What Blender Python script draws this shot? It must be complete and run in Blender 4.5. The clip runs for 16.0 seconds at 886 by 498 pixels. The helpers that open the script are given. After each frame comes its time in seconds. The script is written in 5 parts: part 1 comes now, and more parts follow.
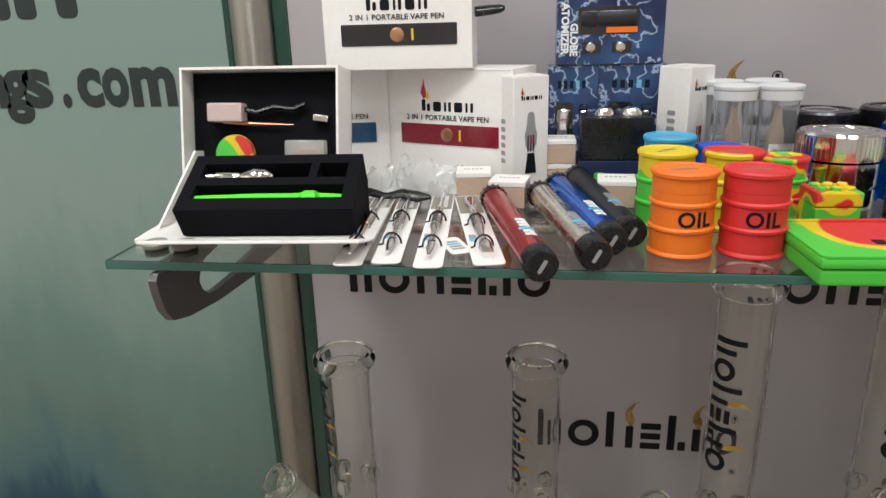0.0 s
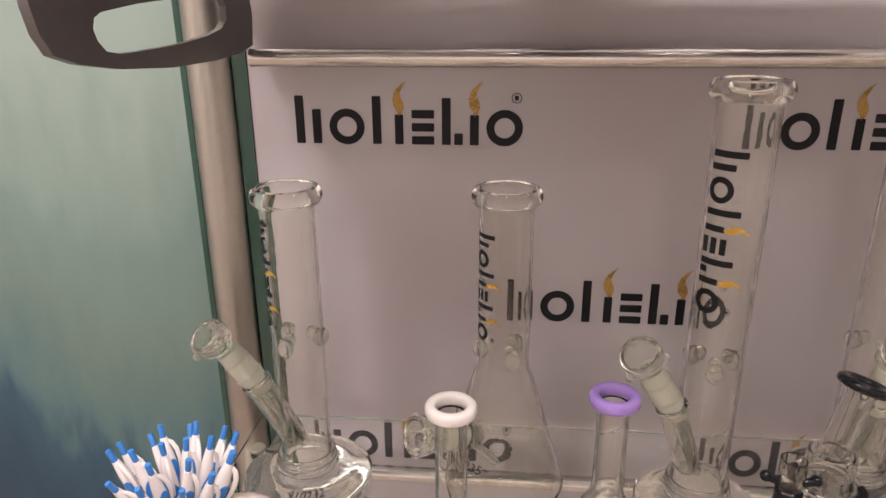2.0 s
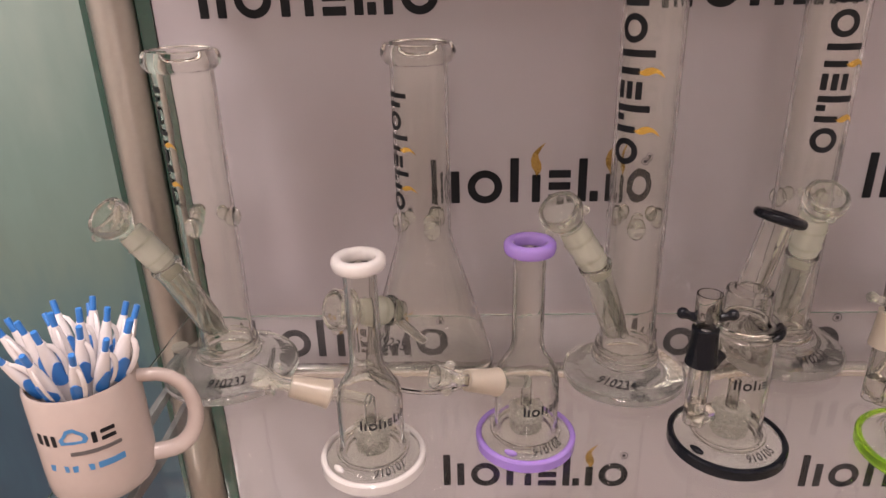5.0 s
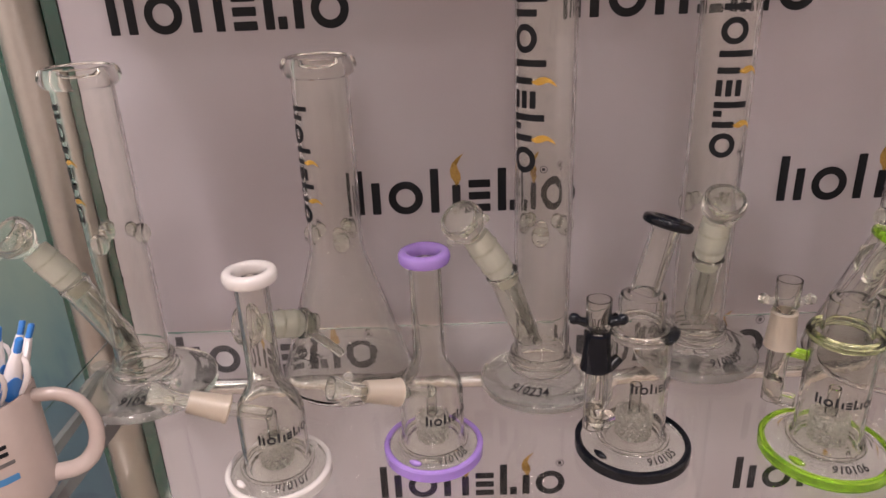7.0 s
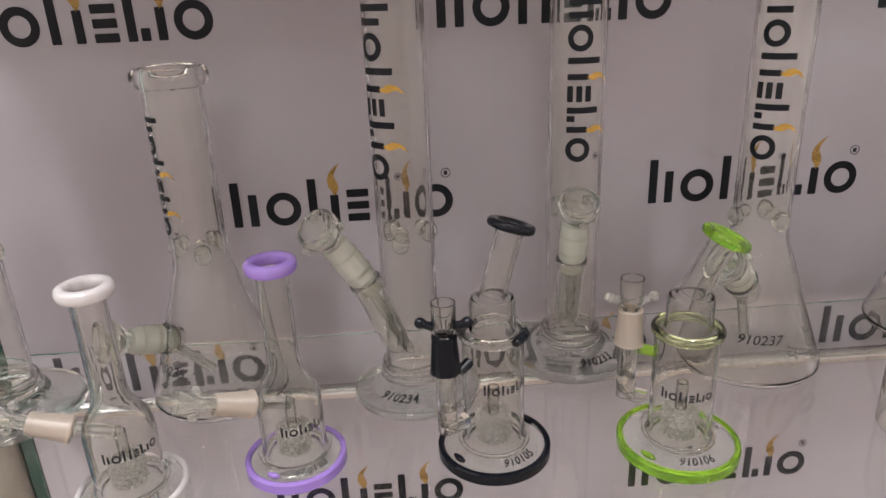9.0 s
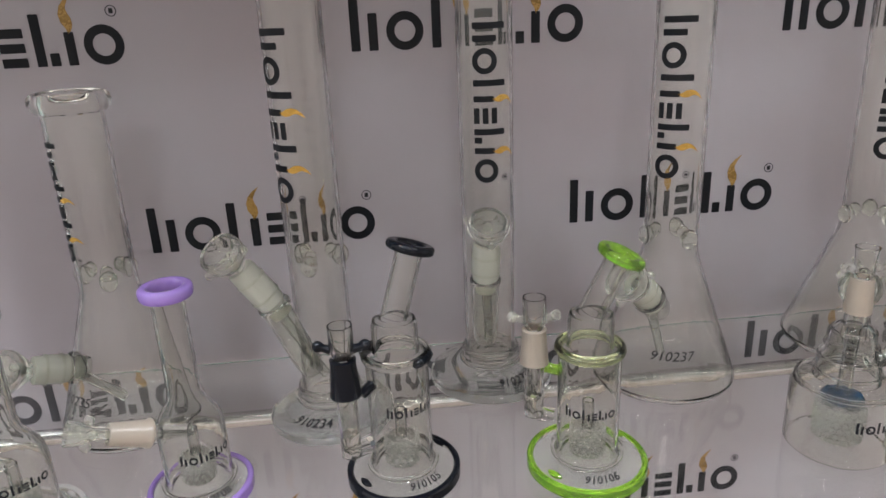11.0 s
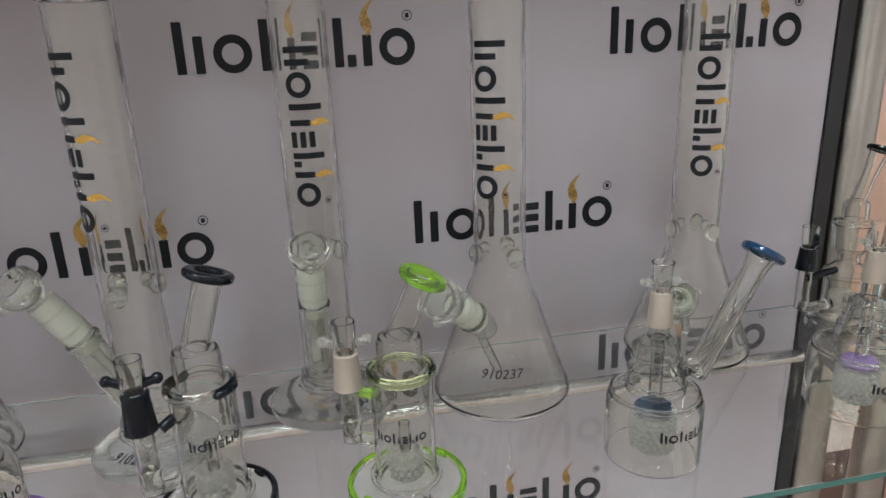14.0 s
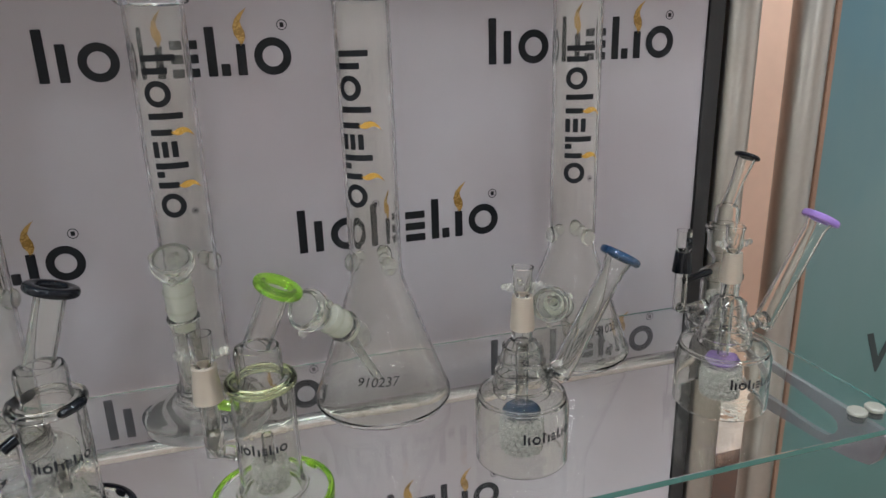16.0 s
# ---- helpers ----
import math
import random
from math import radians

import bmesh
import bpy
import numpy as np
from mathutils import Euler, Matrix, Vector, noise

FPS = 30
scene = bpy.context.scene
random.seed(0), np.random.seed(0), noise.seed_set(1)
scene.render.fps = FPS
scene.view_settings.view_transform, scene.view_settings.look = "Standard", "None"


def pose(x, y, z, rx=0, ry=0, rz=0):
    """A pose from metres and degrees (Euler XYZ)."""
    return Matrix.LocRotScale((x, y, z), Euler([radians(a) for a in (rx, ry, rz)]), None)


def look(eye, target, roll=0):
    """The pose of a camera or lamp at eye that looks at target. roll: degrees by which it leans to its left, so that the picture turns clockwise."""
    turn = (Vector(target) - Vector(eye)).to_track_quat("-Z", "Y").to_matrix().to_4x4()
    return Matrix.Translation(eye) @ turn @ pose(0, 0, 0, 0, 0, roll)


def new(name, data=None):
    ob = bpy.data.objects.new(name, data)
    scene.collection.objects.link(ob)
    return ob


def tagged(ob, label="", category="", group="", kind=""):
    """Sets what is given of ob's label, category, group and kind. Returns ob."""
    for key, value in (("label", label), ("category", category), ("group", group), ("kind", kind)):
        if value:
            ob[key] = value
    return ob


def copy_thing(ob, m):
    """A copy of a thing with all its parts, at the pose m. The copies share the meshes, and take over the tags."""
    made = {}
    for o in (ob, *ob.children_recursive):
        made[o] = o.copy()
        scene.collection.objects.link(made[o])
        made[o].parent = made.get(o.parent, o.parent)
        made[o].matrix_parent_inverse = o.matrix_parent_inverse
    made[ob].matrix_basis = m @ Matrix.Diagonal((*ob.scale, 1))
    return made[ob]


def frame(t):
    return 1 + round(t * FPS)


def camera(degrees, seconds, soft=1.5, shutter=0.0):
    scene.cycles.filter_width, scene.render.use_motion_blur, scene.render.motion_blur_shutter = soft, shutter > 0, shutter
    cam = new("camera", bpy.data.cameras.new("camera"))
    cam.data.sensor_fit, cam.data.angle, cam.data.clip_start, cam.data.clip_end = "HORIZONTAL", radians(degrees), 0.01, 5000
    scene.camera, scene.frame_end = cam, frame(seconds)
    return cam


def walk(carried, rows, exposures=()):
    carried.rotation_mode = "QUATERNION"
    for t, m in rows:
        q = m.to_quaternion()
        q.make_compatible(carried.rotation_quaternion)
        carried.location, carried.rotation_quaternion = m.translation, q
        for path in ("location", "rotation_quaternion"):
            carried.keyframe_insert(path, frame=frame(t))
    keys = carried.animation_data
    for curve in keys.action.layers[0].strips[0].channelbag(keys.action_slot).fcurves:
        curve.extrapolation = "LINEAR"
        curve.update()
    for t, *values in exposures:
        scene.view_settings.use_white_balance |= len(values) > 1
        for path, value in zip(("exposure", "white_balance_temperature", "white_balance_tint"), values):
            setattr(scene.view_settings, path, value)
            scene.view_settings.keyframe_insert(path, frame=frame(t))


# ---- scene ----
cam = camera(65.4, 16.0)
PATH = [
    (0, (0.006, -0.045, 1.558), (-0.266, 1.834, 0.931), -1.6),
    (0.5, (0.009, -0.01, 1.512), (-0.287, 1.888, 0.954), -1.3),
    (1, (0.011, 0.002, 1.462), (-0.307, 1.89, 0.884), -1.8),
    (1.5, (0.006, -0.008, 1.416), (-0.234, 1.871, 0.776), -0.5),
    (2, (0.007, -0.006, 1.391), (-0.175, 1.871, 0.723), -0.3),
    (2.5, (0.008, -0.006, 1.365), (-0.167, 1.861, 0.669), -0.3),
    (3, (0.006, -0.014, 1.353), (-0.188, 1.842, 0.634), -0.9),
    (3.5, (0.009, -0.015, 1.339), (-0.163, 1.828, 0.583), -1.1),
    (4, (0.015, -0.012, 1.32), (-0.119, 1.822, 0.535), -1.1),
    (4.2, (0.021, -0.01, 1.313), (-0.1, 1.822, 0.521), -1.2),
    (6.5, (0.1, -0.007, 1.302), (0.057, 1.848, 0.555), -2.2),
    (7, (0.115, -0.009, 1.303), (0.082, 1.845, 0.553), -2.3),
    (7.5, (0.134, -0.011, 1.297), (0.132, 1.848, 0.557), -1.8),
    (8, (0.146, -0.009, 1.297), (0.159, 1.853, 0.568), -2.0),
    (8.5, (0.172, -0.009, 1.295), (0.221, 1.853, 0.565), -2.4),
    (9, (0.194, -0.015, 1.296), (0.295, 1.848, 0.577), -2.4),
    (11.3, (0.263, -0.02, 1.294), (0.459, 1.857, 0.631), -2.4),
    (11.5, (0.273, -0.02, 1.294), (0.484, 1.855, 0.63), -2.3),
    (12, (0.291, -0.023, 1.291), (0.532, 1.853, 0.64), -2.2),
    (12.5, (0.303, -0.029, 1.293), (0.566, 1.846, 0.651), -2.1),
    (13, (0.319, -0.031, 1.295), (0.614, 1.843, 0.66), -2.3),
    (13.5, (0.333, -0.031, 1.295), (0.654, 1.842, 0.669), -2.3),
    (14, (0.348, -0.032, 1.294), (0.716, 1.833, 0.671), -2.2),
    (14.5, (0.361, -0.038, 1.293), (0.767, 1.821, 0.679), -2.2),
    (15, (0.378, -0.044, 1.291), (0.82, 1.809, 0.683), -2.2),
    (15.5, (0.4, -0.049, 1.292), (0.886, 1.794, 0.685), -2.1),
    (16, (0.41, -0.051, 1.291), (0.94, 1.782, 0.691), -1.7),
]
EXPOSURES = [(0, -1.25, 6000, -5), (0.5, -1.1, 6050, -3), (1.0, -0.9, 6250, 2), (1.5, -0.4, 6450, 7), (3, -0.45, 6750, 16), (6.5, -0.48, 6550, 16), (7.5, -0.48, 6350, 12), (9.2, -0.46, 5850, 6), (12, -0.47, 5500, -2), (16, -0.49, 5400, -4)]
walk(cam, [(t, look(eye, target, roll)) for t, eye, target, roll in PATH], EXPOSURES)

# ---- light: hall lamps overhead, added fill lamps and a dim hall around ----
world = bpy.data.worlds.new("hall_air")
scene.world = world
world.use_nodes = True
world.node_tree.nodes["Background"].inputs[0].default_value = (0.9, 0.88, 0.95, 1)
world.node_tree.nodes["Background"].inputs[1].default_value = 0.02
OVERHEAD = [(-0.95, -0.2, 23), (-0.1, -0.27, 25), (0.6, -0.2, 20.5), (1.4, -0.27, 3)]
# unseen fill lamps, added to light the panel from the front
AISLE_FILL = [(-0.9, -2.6, 1.2), (0.5, -2.8, 1.2), (1.8, -2.6, 0.6)]
# unseen fill: three brighten what the glass reflects, two the wall behind
HALL_FILL = [(0.1, -3.0, 30), (-1.3, -1.3, 28), (2.2, -1.7, 6), (-0.6, 1.25, 2), (1.75, 1.2, 90)]
LAMPS = [(x, y, 2.95, w, None) for x, y, w in OVERHEAD] + [(x, y, 3.0, w, (0.35 + 0.3 * (x - 0.4), 0.65, 1.1)) for x, y, w in AISLE_FILL] + [(x, y, 3.05, w, None) for x, y, w in HALL_FILL]
LAMP_GAIN = 1.32
WALL_Y, SHELF_LOW, SHELF_TOP = 0.6975, 0.932, 1.414


# ---- materials ----
def material(name, colour, rough=0.5, metal=0.0, vary=0.0, scale=40.0, bump=0.0, coat=0.0, spec=0.5):
    m = bpy.data.materials.new(name)
    m.use_nodes = True
    n, l = m.node_tree.nodes, m.node_tree.links
    b = n["Principled BSDF"]
    b.inputs["Base Color"].default_value = (*colour, 1)
    b.inputs["Roughness"].default_value = rough
    b.inputs["Metallic"].default_value = metal
    b.inputs["Coat Weight"].default_value = coat
    b.inputs["Specular IOR Level"].default_value = spec
    if vary or bump:
        at = n.new("ShaderNodeTexCoord")
        fine, broad = n.new("ShaderNodeTexNoise"), n.new("ShaderNodeTexNoise")
        fine.inputs["Scale"].default_value, broad.inputs["Scale"].default_value = scale * 8, scale
        fine.inputs["Detail"].default_value = 6
        l.new(at.outputs["Object"], fine.inputs["Vector"])
        l.new(at.outputs["Object"], broad.inputs["Vector"])
        both = n.new("ShaderNodeMath")
        both.operation = "ADD"
        l.new(fine.outputs["Fac"], both.inputs[0])
        l.new(broad.outputs["Fac"], both.inputs[1])
        if vary:
            ramp = n.new("ShaderNodeMapRange")
            ramp.inputs["From Min"].default_value, ramp.inputs["From Max"].default_value = 0.6, 1.4
            ramp.inputs["To Min"].default_value, ramp.inputs["To Max"].default_value = 1 - vary, 1 + vary
            l.new(both.outputs[0], ramp.inputs["Value"])
            mul = n.new("ShaderNodeMix")
            mul.data_type, mul.blend_type = "RGBA", "MULTIPLY"
            mul.inputs["Factor"].default_value = 1
            mul.inputs["A"].default_value = (*colour, 1)
            l.new(ramp.outputs["Result"], mul.inputs["B"])
            l.new(mul.outputs["Result"], b.inputs["Base Color"])
            rr = n.new("ShaderNodeMapRange")
            rr.inputs["From Min"].default_value, rr.inputs["From Max"].default_value = 0.6, 1.4
            rr.inputs["To Min"].default_value, rr.inputs["To Max"].default_value = max(0, rough - vary * 0.5), min(1, rough + vary * 0.5)
            l.new(both.outputs[0], rr.inputs["Value"])
            l.new(rr.outputs["Result"], b.inputs["Roughness"])
        if bump:
            bp = n.new("ShaderNodeBump")
            bp.inputs["Strength"].default_value, bp.inputs["Distance"].default_value = bump, 0.001
            l.new(fine.outputs["Fac"], bp.inputs["Height"])
            l.new(bp.outputs["Normal"], b.inputs["Normal"])
    return m


def glass(name, colour=(0.975, 0.985, 0.98), rough=0.0, ior=1.47, trans=1.0, ripple=0.0, gloss=1.0):
    m = material(name, colour, rough)
    b = m.node_tree.nodes["Principled BSDF"]
    b.inputs["Transmission Weight"].default_value = trans
    b.inputs["IOR"].default_value = ior
    b.inputs["Specular IOR Level"].default_value = gloss
    if ripple:
        # drawn and blown by hand: a faint ripple in the wall
        n, l = m.node_tree.nodes, m.node_tree.links
        at, noise, bp = n.new("ShaderNodeTexCoord"), n.new("ShaderNodeTexNoise"), n.new("ShaderNodeBump")
        noise.inputs["Scale"].default_value, noise.inputs["Detail"].default_value = (120 if ripple > 0.0005 else 70), 2
        bp.inputs["Strength"].default_value, bp.inputs["Distance"].default_value = 1.0, ripple
        l.new(at.outputs["Object"], noise.inputs["Vector"])
        l.new(noise.outputs["Fac"], bp.inputs["Height"])
        l.new(bp.outputs["Normal"], b.inputs["Normal"])
    return m


CLEAR = glass("clear_glass", (1.0, 1.0, 0.97), 0.0, 1.35, 1.0, 0.0002, 0.55)
# transmission below 1 mixes in white, painted in for missing sparkle
SPARK = glass("whitened_clear_glass", (0.99, 1.0, 0.94), 0.0, 1.42, 0.95, 0.0007)
SHELF_GLASS = glass("shelf_glass", (0.96, 0.99, 0.975), 0.0, 1.45)
EDGE_GLASS = glass("green_glass_edge", (0.07, 0.2, 0.17), 0.08, 1.45, 0.35)
# cream joints toned down against direct light, pale stem joints lightened against shade
FROST = glass("cream_frosted_glass", (0.7, 0.62, 0.52), 0.3, 1.4, 0.68)
PALE_FROST = glass("pale_frosted_glass", (0.87, 0.88, 0.77), 0.35, 1.4, 0.55)
# the next three carry the same white share in place of glints
PERC = glass("beaded_glass", (0.99, 0.99, 0.96), 0.05, 1.38, 0.86)
FOOTG = glass("thick_clear_glass", (0.99, 1.0, 0.96), 0.0, 1.27, 0.96, 0.0003, 0.6)
STEMG = glass("whitened_inner_glass", (0.99, 1.0, 0.96), 0.03, 1.33, 0.93, 0.0006)
OPAL = glass("white_opal_glass", (0.78, 0.745, 0.725), 0.06, 1.45, 0.42)
LAVENDER = glass("lavender_glass", (0.47, 0.31, 0.78), 0.04, 1.4, 0.55)
JET = material("black_glass", (0.004, 0.005, 0.008), 0.05, spec=0.22)
LIME = glass("lime_glass", (0.56, 1.0, 0.07), 0.02, 1.47, 0.93)
PALE_LIME = glass("pale_lime_glass", (0.9, 1.0, 0.6), 0.0, 1.47, 1.0, 0.0005)
NAVY = glass("blue_glass", (0.008, 0.05, 0.13), 0.03, 1.47, 0.5)
STEEL = material("brushed_steel_rail", (0.62, 0.6, 0.58), 0.22, 1.0, 0.08, 60)
POSTM = material("satin_aluminium", (0.36, 0.34, 0.31), 0.34, 1.0, 0.06, 20)
GREY = material("grey_painted_metal", (0.135, 0.127, 0.13), 0.38, 0.4, 0.08, 80, 0.05)
DARKGREEN = material("dark_green_glass_edge", (0.008, 0.05, 0.035), 0.12, coat=0.5)
BLACKGAP = material("dull_black", (0.012, 0.012, 0.013), 0.5, vary=0.2)
INK = material("black_print", (0.007, 0.008, 0.011), 0.4, vary=0.1, scale=30, spec=0.2)
PEN_INK = material("marker_ink", (0.012, 0.012, 0.014), 0.4, spec=0.2)
GOLDP = material("gold_brown_print", (0.33, 0.2, 0.045), 0.3, 0.3, 0.3, 60)
GOLD = material("gold_decal", (0.56, 0.34, 0.06), 0.25, 0.5, 0.1, 90)


def panel_material():
    m = material("white_laminated_print", (0.53, 0.5, 0.52), 0.3, coat=0.0)
    n, l = m.node_tree.nodes, m.node_tree.links
    b = n["Principled BSDF"]
    at = n.new("ShaderNodeTexCoord")
    wave, fine = n.new("ShaderNodeTexNoise"), n.new("ShaderNodeTexNoise")
    wave.inputs["Scale"].default_value, fine.inputs["Scale"].default_value = 4.5, 700
    wave.inputs["Detail"].default_value = 1.5
    l.new(at.outputs["Object"], wave.inputs["Vector"])
    l.new(at.outputs["Object"], fine.inputs["Vector"])
    b1, b2 = n.new("ShaderNodeBump"), n.new("ShaderNodeBump")
    b1.inputs["Distance"].default_value, b1.inputs["Strength"].default_value = 0.035, 0.6
    b2.inputs["Distance"].default_value, b2.inputs["Strength"].default_value = 0.0002, 0.3
    l.new(wave.outputs["Fac"], b1.inputs["Height"])
    l.new(fine.outputs["Fac"], b2.inputs["Height"])
    l.new(b1.outputs["Normal"], b2.inputs["Normal"])
    l.new(b2.outputs["Normal"], b.inputs["Normal"])
    # pinkish to pale mottling in the base colour stands for soft sheen patches
    ramp = n.new("ShaderNodeMix")
    ramp.data_type = "RGBA"
    ramp.inputs["A"].default_value, ramp.inputs["B"].default_value = (0.345, 0.298, 0.313, 1), (0.462, 0.452, 0.483, 1)
    l.new(wave.outputs["Fac"], ramp.inputs["Factor"])
    l.new(ramp.outputs["Result"], b.inputs["Base Color"])
    return m


def scenery_material(name, stops, low, high, warp=0.35):
    """A printed soft landscape: bands of colour up the panel, broken up by large soft noise."""
    m = material(name, (0.3, 0.4, 0.4), 0.35)
    n, l = m.node_tree.nodes, m.node_tree.links
    b = n["Principled BSDF"]
    at, sep = n.new("ShaderNodeTexCoord"), n.new("ShaderNodeSeparateXYZ")
    l.new(at.outputs["Object"], sep.inputs[0])
    noise_a, noise_b = n.new("ShaderNodeTexNoise"), n.new("ShaderNodeTexNoise")
    stretch = n.new("ShaderNodeMapping")
    stretch.inputs["Scale"].default_value = (1.7, 1.0, 0.55)
    l.new(at.outputs["Object"], stretch.inputs["Vector"])
    l.new(stretch.outputs["Vector"], noise_a.inputs["Vector"])
    l.new(stretch.outputs["Vector"], noise_b.inputs["Vector"])
    noise_a.inputs["Scale"].default_value, noise_a.inputs["Detail"].default_value = 5.0, 4
    noise_b.inputs["Scale"].default_value, noise_b.inputs["Detail"].default_value = 28.0, 7
    up = n.new("ShaderNodeMapRange")
    up.inputs["From Min"].default_value, up.inputs["From Max"].default_value = low, high
    l.new(sep.outputs["Z"], up.inputs["Value"])
    off = n.new("ShaderNodeMath")
    off.operation, off.inputs[1].default_value = "MULTIPLY_ADD", warp
    off.inputs[2].default_value = 0
    l.new(noise_a.outputs["Fac"], off.inputs[0])
    tot = n.new("ShaderNodeMath")
    tot.operation = "ADD"
    l.new(up.outputs["Result"], tot.inputs[0])
    l.new(off.outputs[0], tot.inputs[1])
    off2 = n.new("ShaderNodeMath")
    off2.operation, off2.inputs[1].default_value = "MULTIPLY_ADD", 0.11
    l.new(noise_b.outputs["Fac"], off2.inputs[0])
    l.new(tot.outputs[0], off2.inputs[2])
    ramp = n.new("ShaderNodeValToRGB")
    el = ramp.color_ramp.elements
    while len(el) < len(stops):
        el.new(0.5)
    for e, (p, c) in zip(el, stops):
        e.position, e.color = p, (*c, 1)
    l.new(off2.outputs[0], ramp.inputs["Fac"])
    l.new(ramp.outputs["Color"], b.inputs["Base Color"])
    return m


PANEL = panel_material()
TEAL = scenery_material("printed_landscape", [(0.24, (0.012, 0.042, 0.076)), (0.33, (0.022, 0.067, 0.105)), (0.385, (0.071, 0.139, 0.147)), (0.49, (0.118, 0.181, 0.160)), (0.62, (0.139, 0.218, 0.197)), (0.8, (0.231, 0.302, 0.273)), (1.0, (0.218, 0.290, 0.273))], 0.78, 1.78)
AQUA = scenery_material("printed_aqua_sky", [(0.1, (0.067, 0.142, 0.129)), (0.5, (0.082, 0.159, 0.149)), (0.75, (0.112, 0.175, 0.175)), (1.0, (0.074, 0.142, 0.169))], 0.4, 1.6)


# ---- mesh helpers ----
def link(name, bm, mats, parent=None, label="", sharp=35):
    me = bpy.data.meshes.new(name)
    bmesh.ops.recalc_face_normals(bm, faces=bm.faces)
    layer = bm.faces.layers.int.get("flat")
    for f in bm.faces:
        f.smooth = True
    for e in bm.edges:
        even = len(e.link_faces) == 2 and e.calc_face_angle(0) < radians(sharp)
        e.smooth = even and not (layer and any(f[layer] for f in e.link_faces))
    bm.to_mesh(me)
    bm.free()
    for m in mats if isinstance(mats, (list, tuple)) else [mats]:
        me.materials.append(m)
    ob = new(name, me)
    if parent:
        ob.parent = parent
    if label:
        ob["label"] = label
    return ob


def part(name, bm, mat, parent, label=""):
    return link(name, bm, mat, parent, label)


def thing(name, x, y, z, label, category, group="", turn=0.0):
    ob = new(name)
    ob.empty_display_size = 0.01
    ob.matrix_basis = pose(x, y, z, 0, 0, turn)
    return tagged(ob, label, category, group)


def box(bm, x0, x1, y0, y1, z0, z1, m=None, bevel=0.0):
    flat = bm.faces.layers.int.get("flat") or bm.faces.layers.int.new("flat")
    made = bmesh.ops.create_cube(bm, size=1)["verts"]
    for f in {f for v in made for f in v.link_faces}:
        f[flat] = 1
    for v in made:
        v.co = Vector((x0 + (v.co.x + 0.5) * (x1 - x0), y0 + (v.co.y + 0.5) * (y1 - y0), z0 + (v.co.z + 0.5) * (z1 - z0)))
    if bevel:
        edges = list({e for v in made for e in v.link_edges})
        made = bmesh.ops.bevel(bm, geom=edges, offset=bevel, segments=2, affect="EDGES", profile=0.6)["verts"]
        made = list({v for v in made})
        for f in {f for v in made for f in v.link_faces}:
            f.normal_update()
            f[flat] = 1 if max(abs(c) for c in f.normal) > 0.999 else 0
    if m is not None:
        bmesh.ops.transform(bm, matrix=m, verts=made)
    return bm


def cube(x0, x1, y0, y1, z0, z1, bevel=0.0, m=None):
    return box(bmesh.new(), x0, x1, y0, y1, z0, z1, m, bevel)


def lathe(bm, profile, seg=40, m=None, closed=False):
    """Turns a profile of (radius, height) round z; a closed profile makes a ring or a thick wall."""
    rings = []
    for r, z in profile:
        if r < 1e-6:
            rings.append([bm.verts.new((0, 0, z))])
        else:
            rings.append([bm.verts.new((r * math.cos(2 * math.pi * k / seg), r * math.sin(2 * math.pi * k / seg), z)) for k in range(seg)])
    pairs = list(zip(rings, rings[1:])) + ([(rings[-1], rings[0])] if closed else [])
    for a, b in pairs:
        for k in range(seg):
            j = (k + 1) % seg
            if len(a) == 1 and len(b) == 1:
                break
            if len(a) == 1:
                bm.faces.new((a[0], b[k], b[j]))
            elif len(b) == 1:
                bm.faces.new((a[k], a[j], b[0]))
            else:
                bm.faces.new((a[k], a[j], b[j], b[k]))
    if m is not None:
        bmesh.ops.transform(bm, matrix=m, verts=[v for ring in rings for v in ring])
    return bm


def turned(profile, seg=40, m=None, closed=False):
    return lathe(bmesh.new(), profile, seg, m, closed)


def along(p0, p1):
    """A frame at p0 whose z axis points to p1."""
    d = Vector(p1) - Vector(p0)
    return Matrix.Translation(p0) @ d.to_track_quat("Z", "Y").to_matrix().to_4x4()


def span(p0, p1):
    return (Vector(p1) - Vector(p0)).length


def ring_profile(r, tube, z=0.0, n=12, squash=1.0):
    return [(r + tube * math.cos(2 * math.pi * k / n), z + squash * tube * math.sin(2 * math.pi * k / n)) for k in range(n)]


def hollow(r, wall, z0, z1, lip=0.0):
    """A straight tube's wall, open at both ends."""
    return [(r, z0), (r, z1 - wall / 2), (r - wall / 2, z1), (r - wall, z1 - wall / 2), (r - wall, z0)]


def sphere(bm, c, r, seg=14, squash=1.0, m=None):
    n = 8
    prof = [(r * math.sin(math.pi * k / n), -squash * r * math.cos(math.pi * k / n)) for k in range(n + 1)]
    prof[0], prof[-1] = (0, -squash * r), (0, squash * r)
    return lathe(bm, prof, seg, (m or Matrix()) @ Matrix.Translation(c))


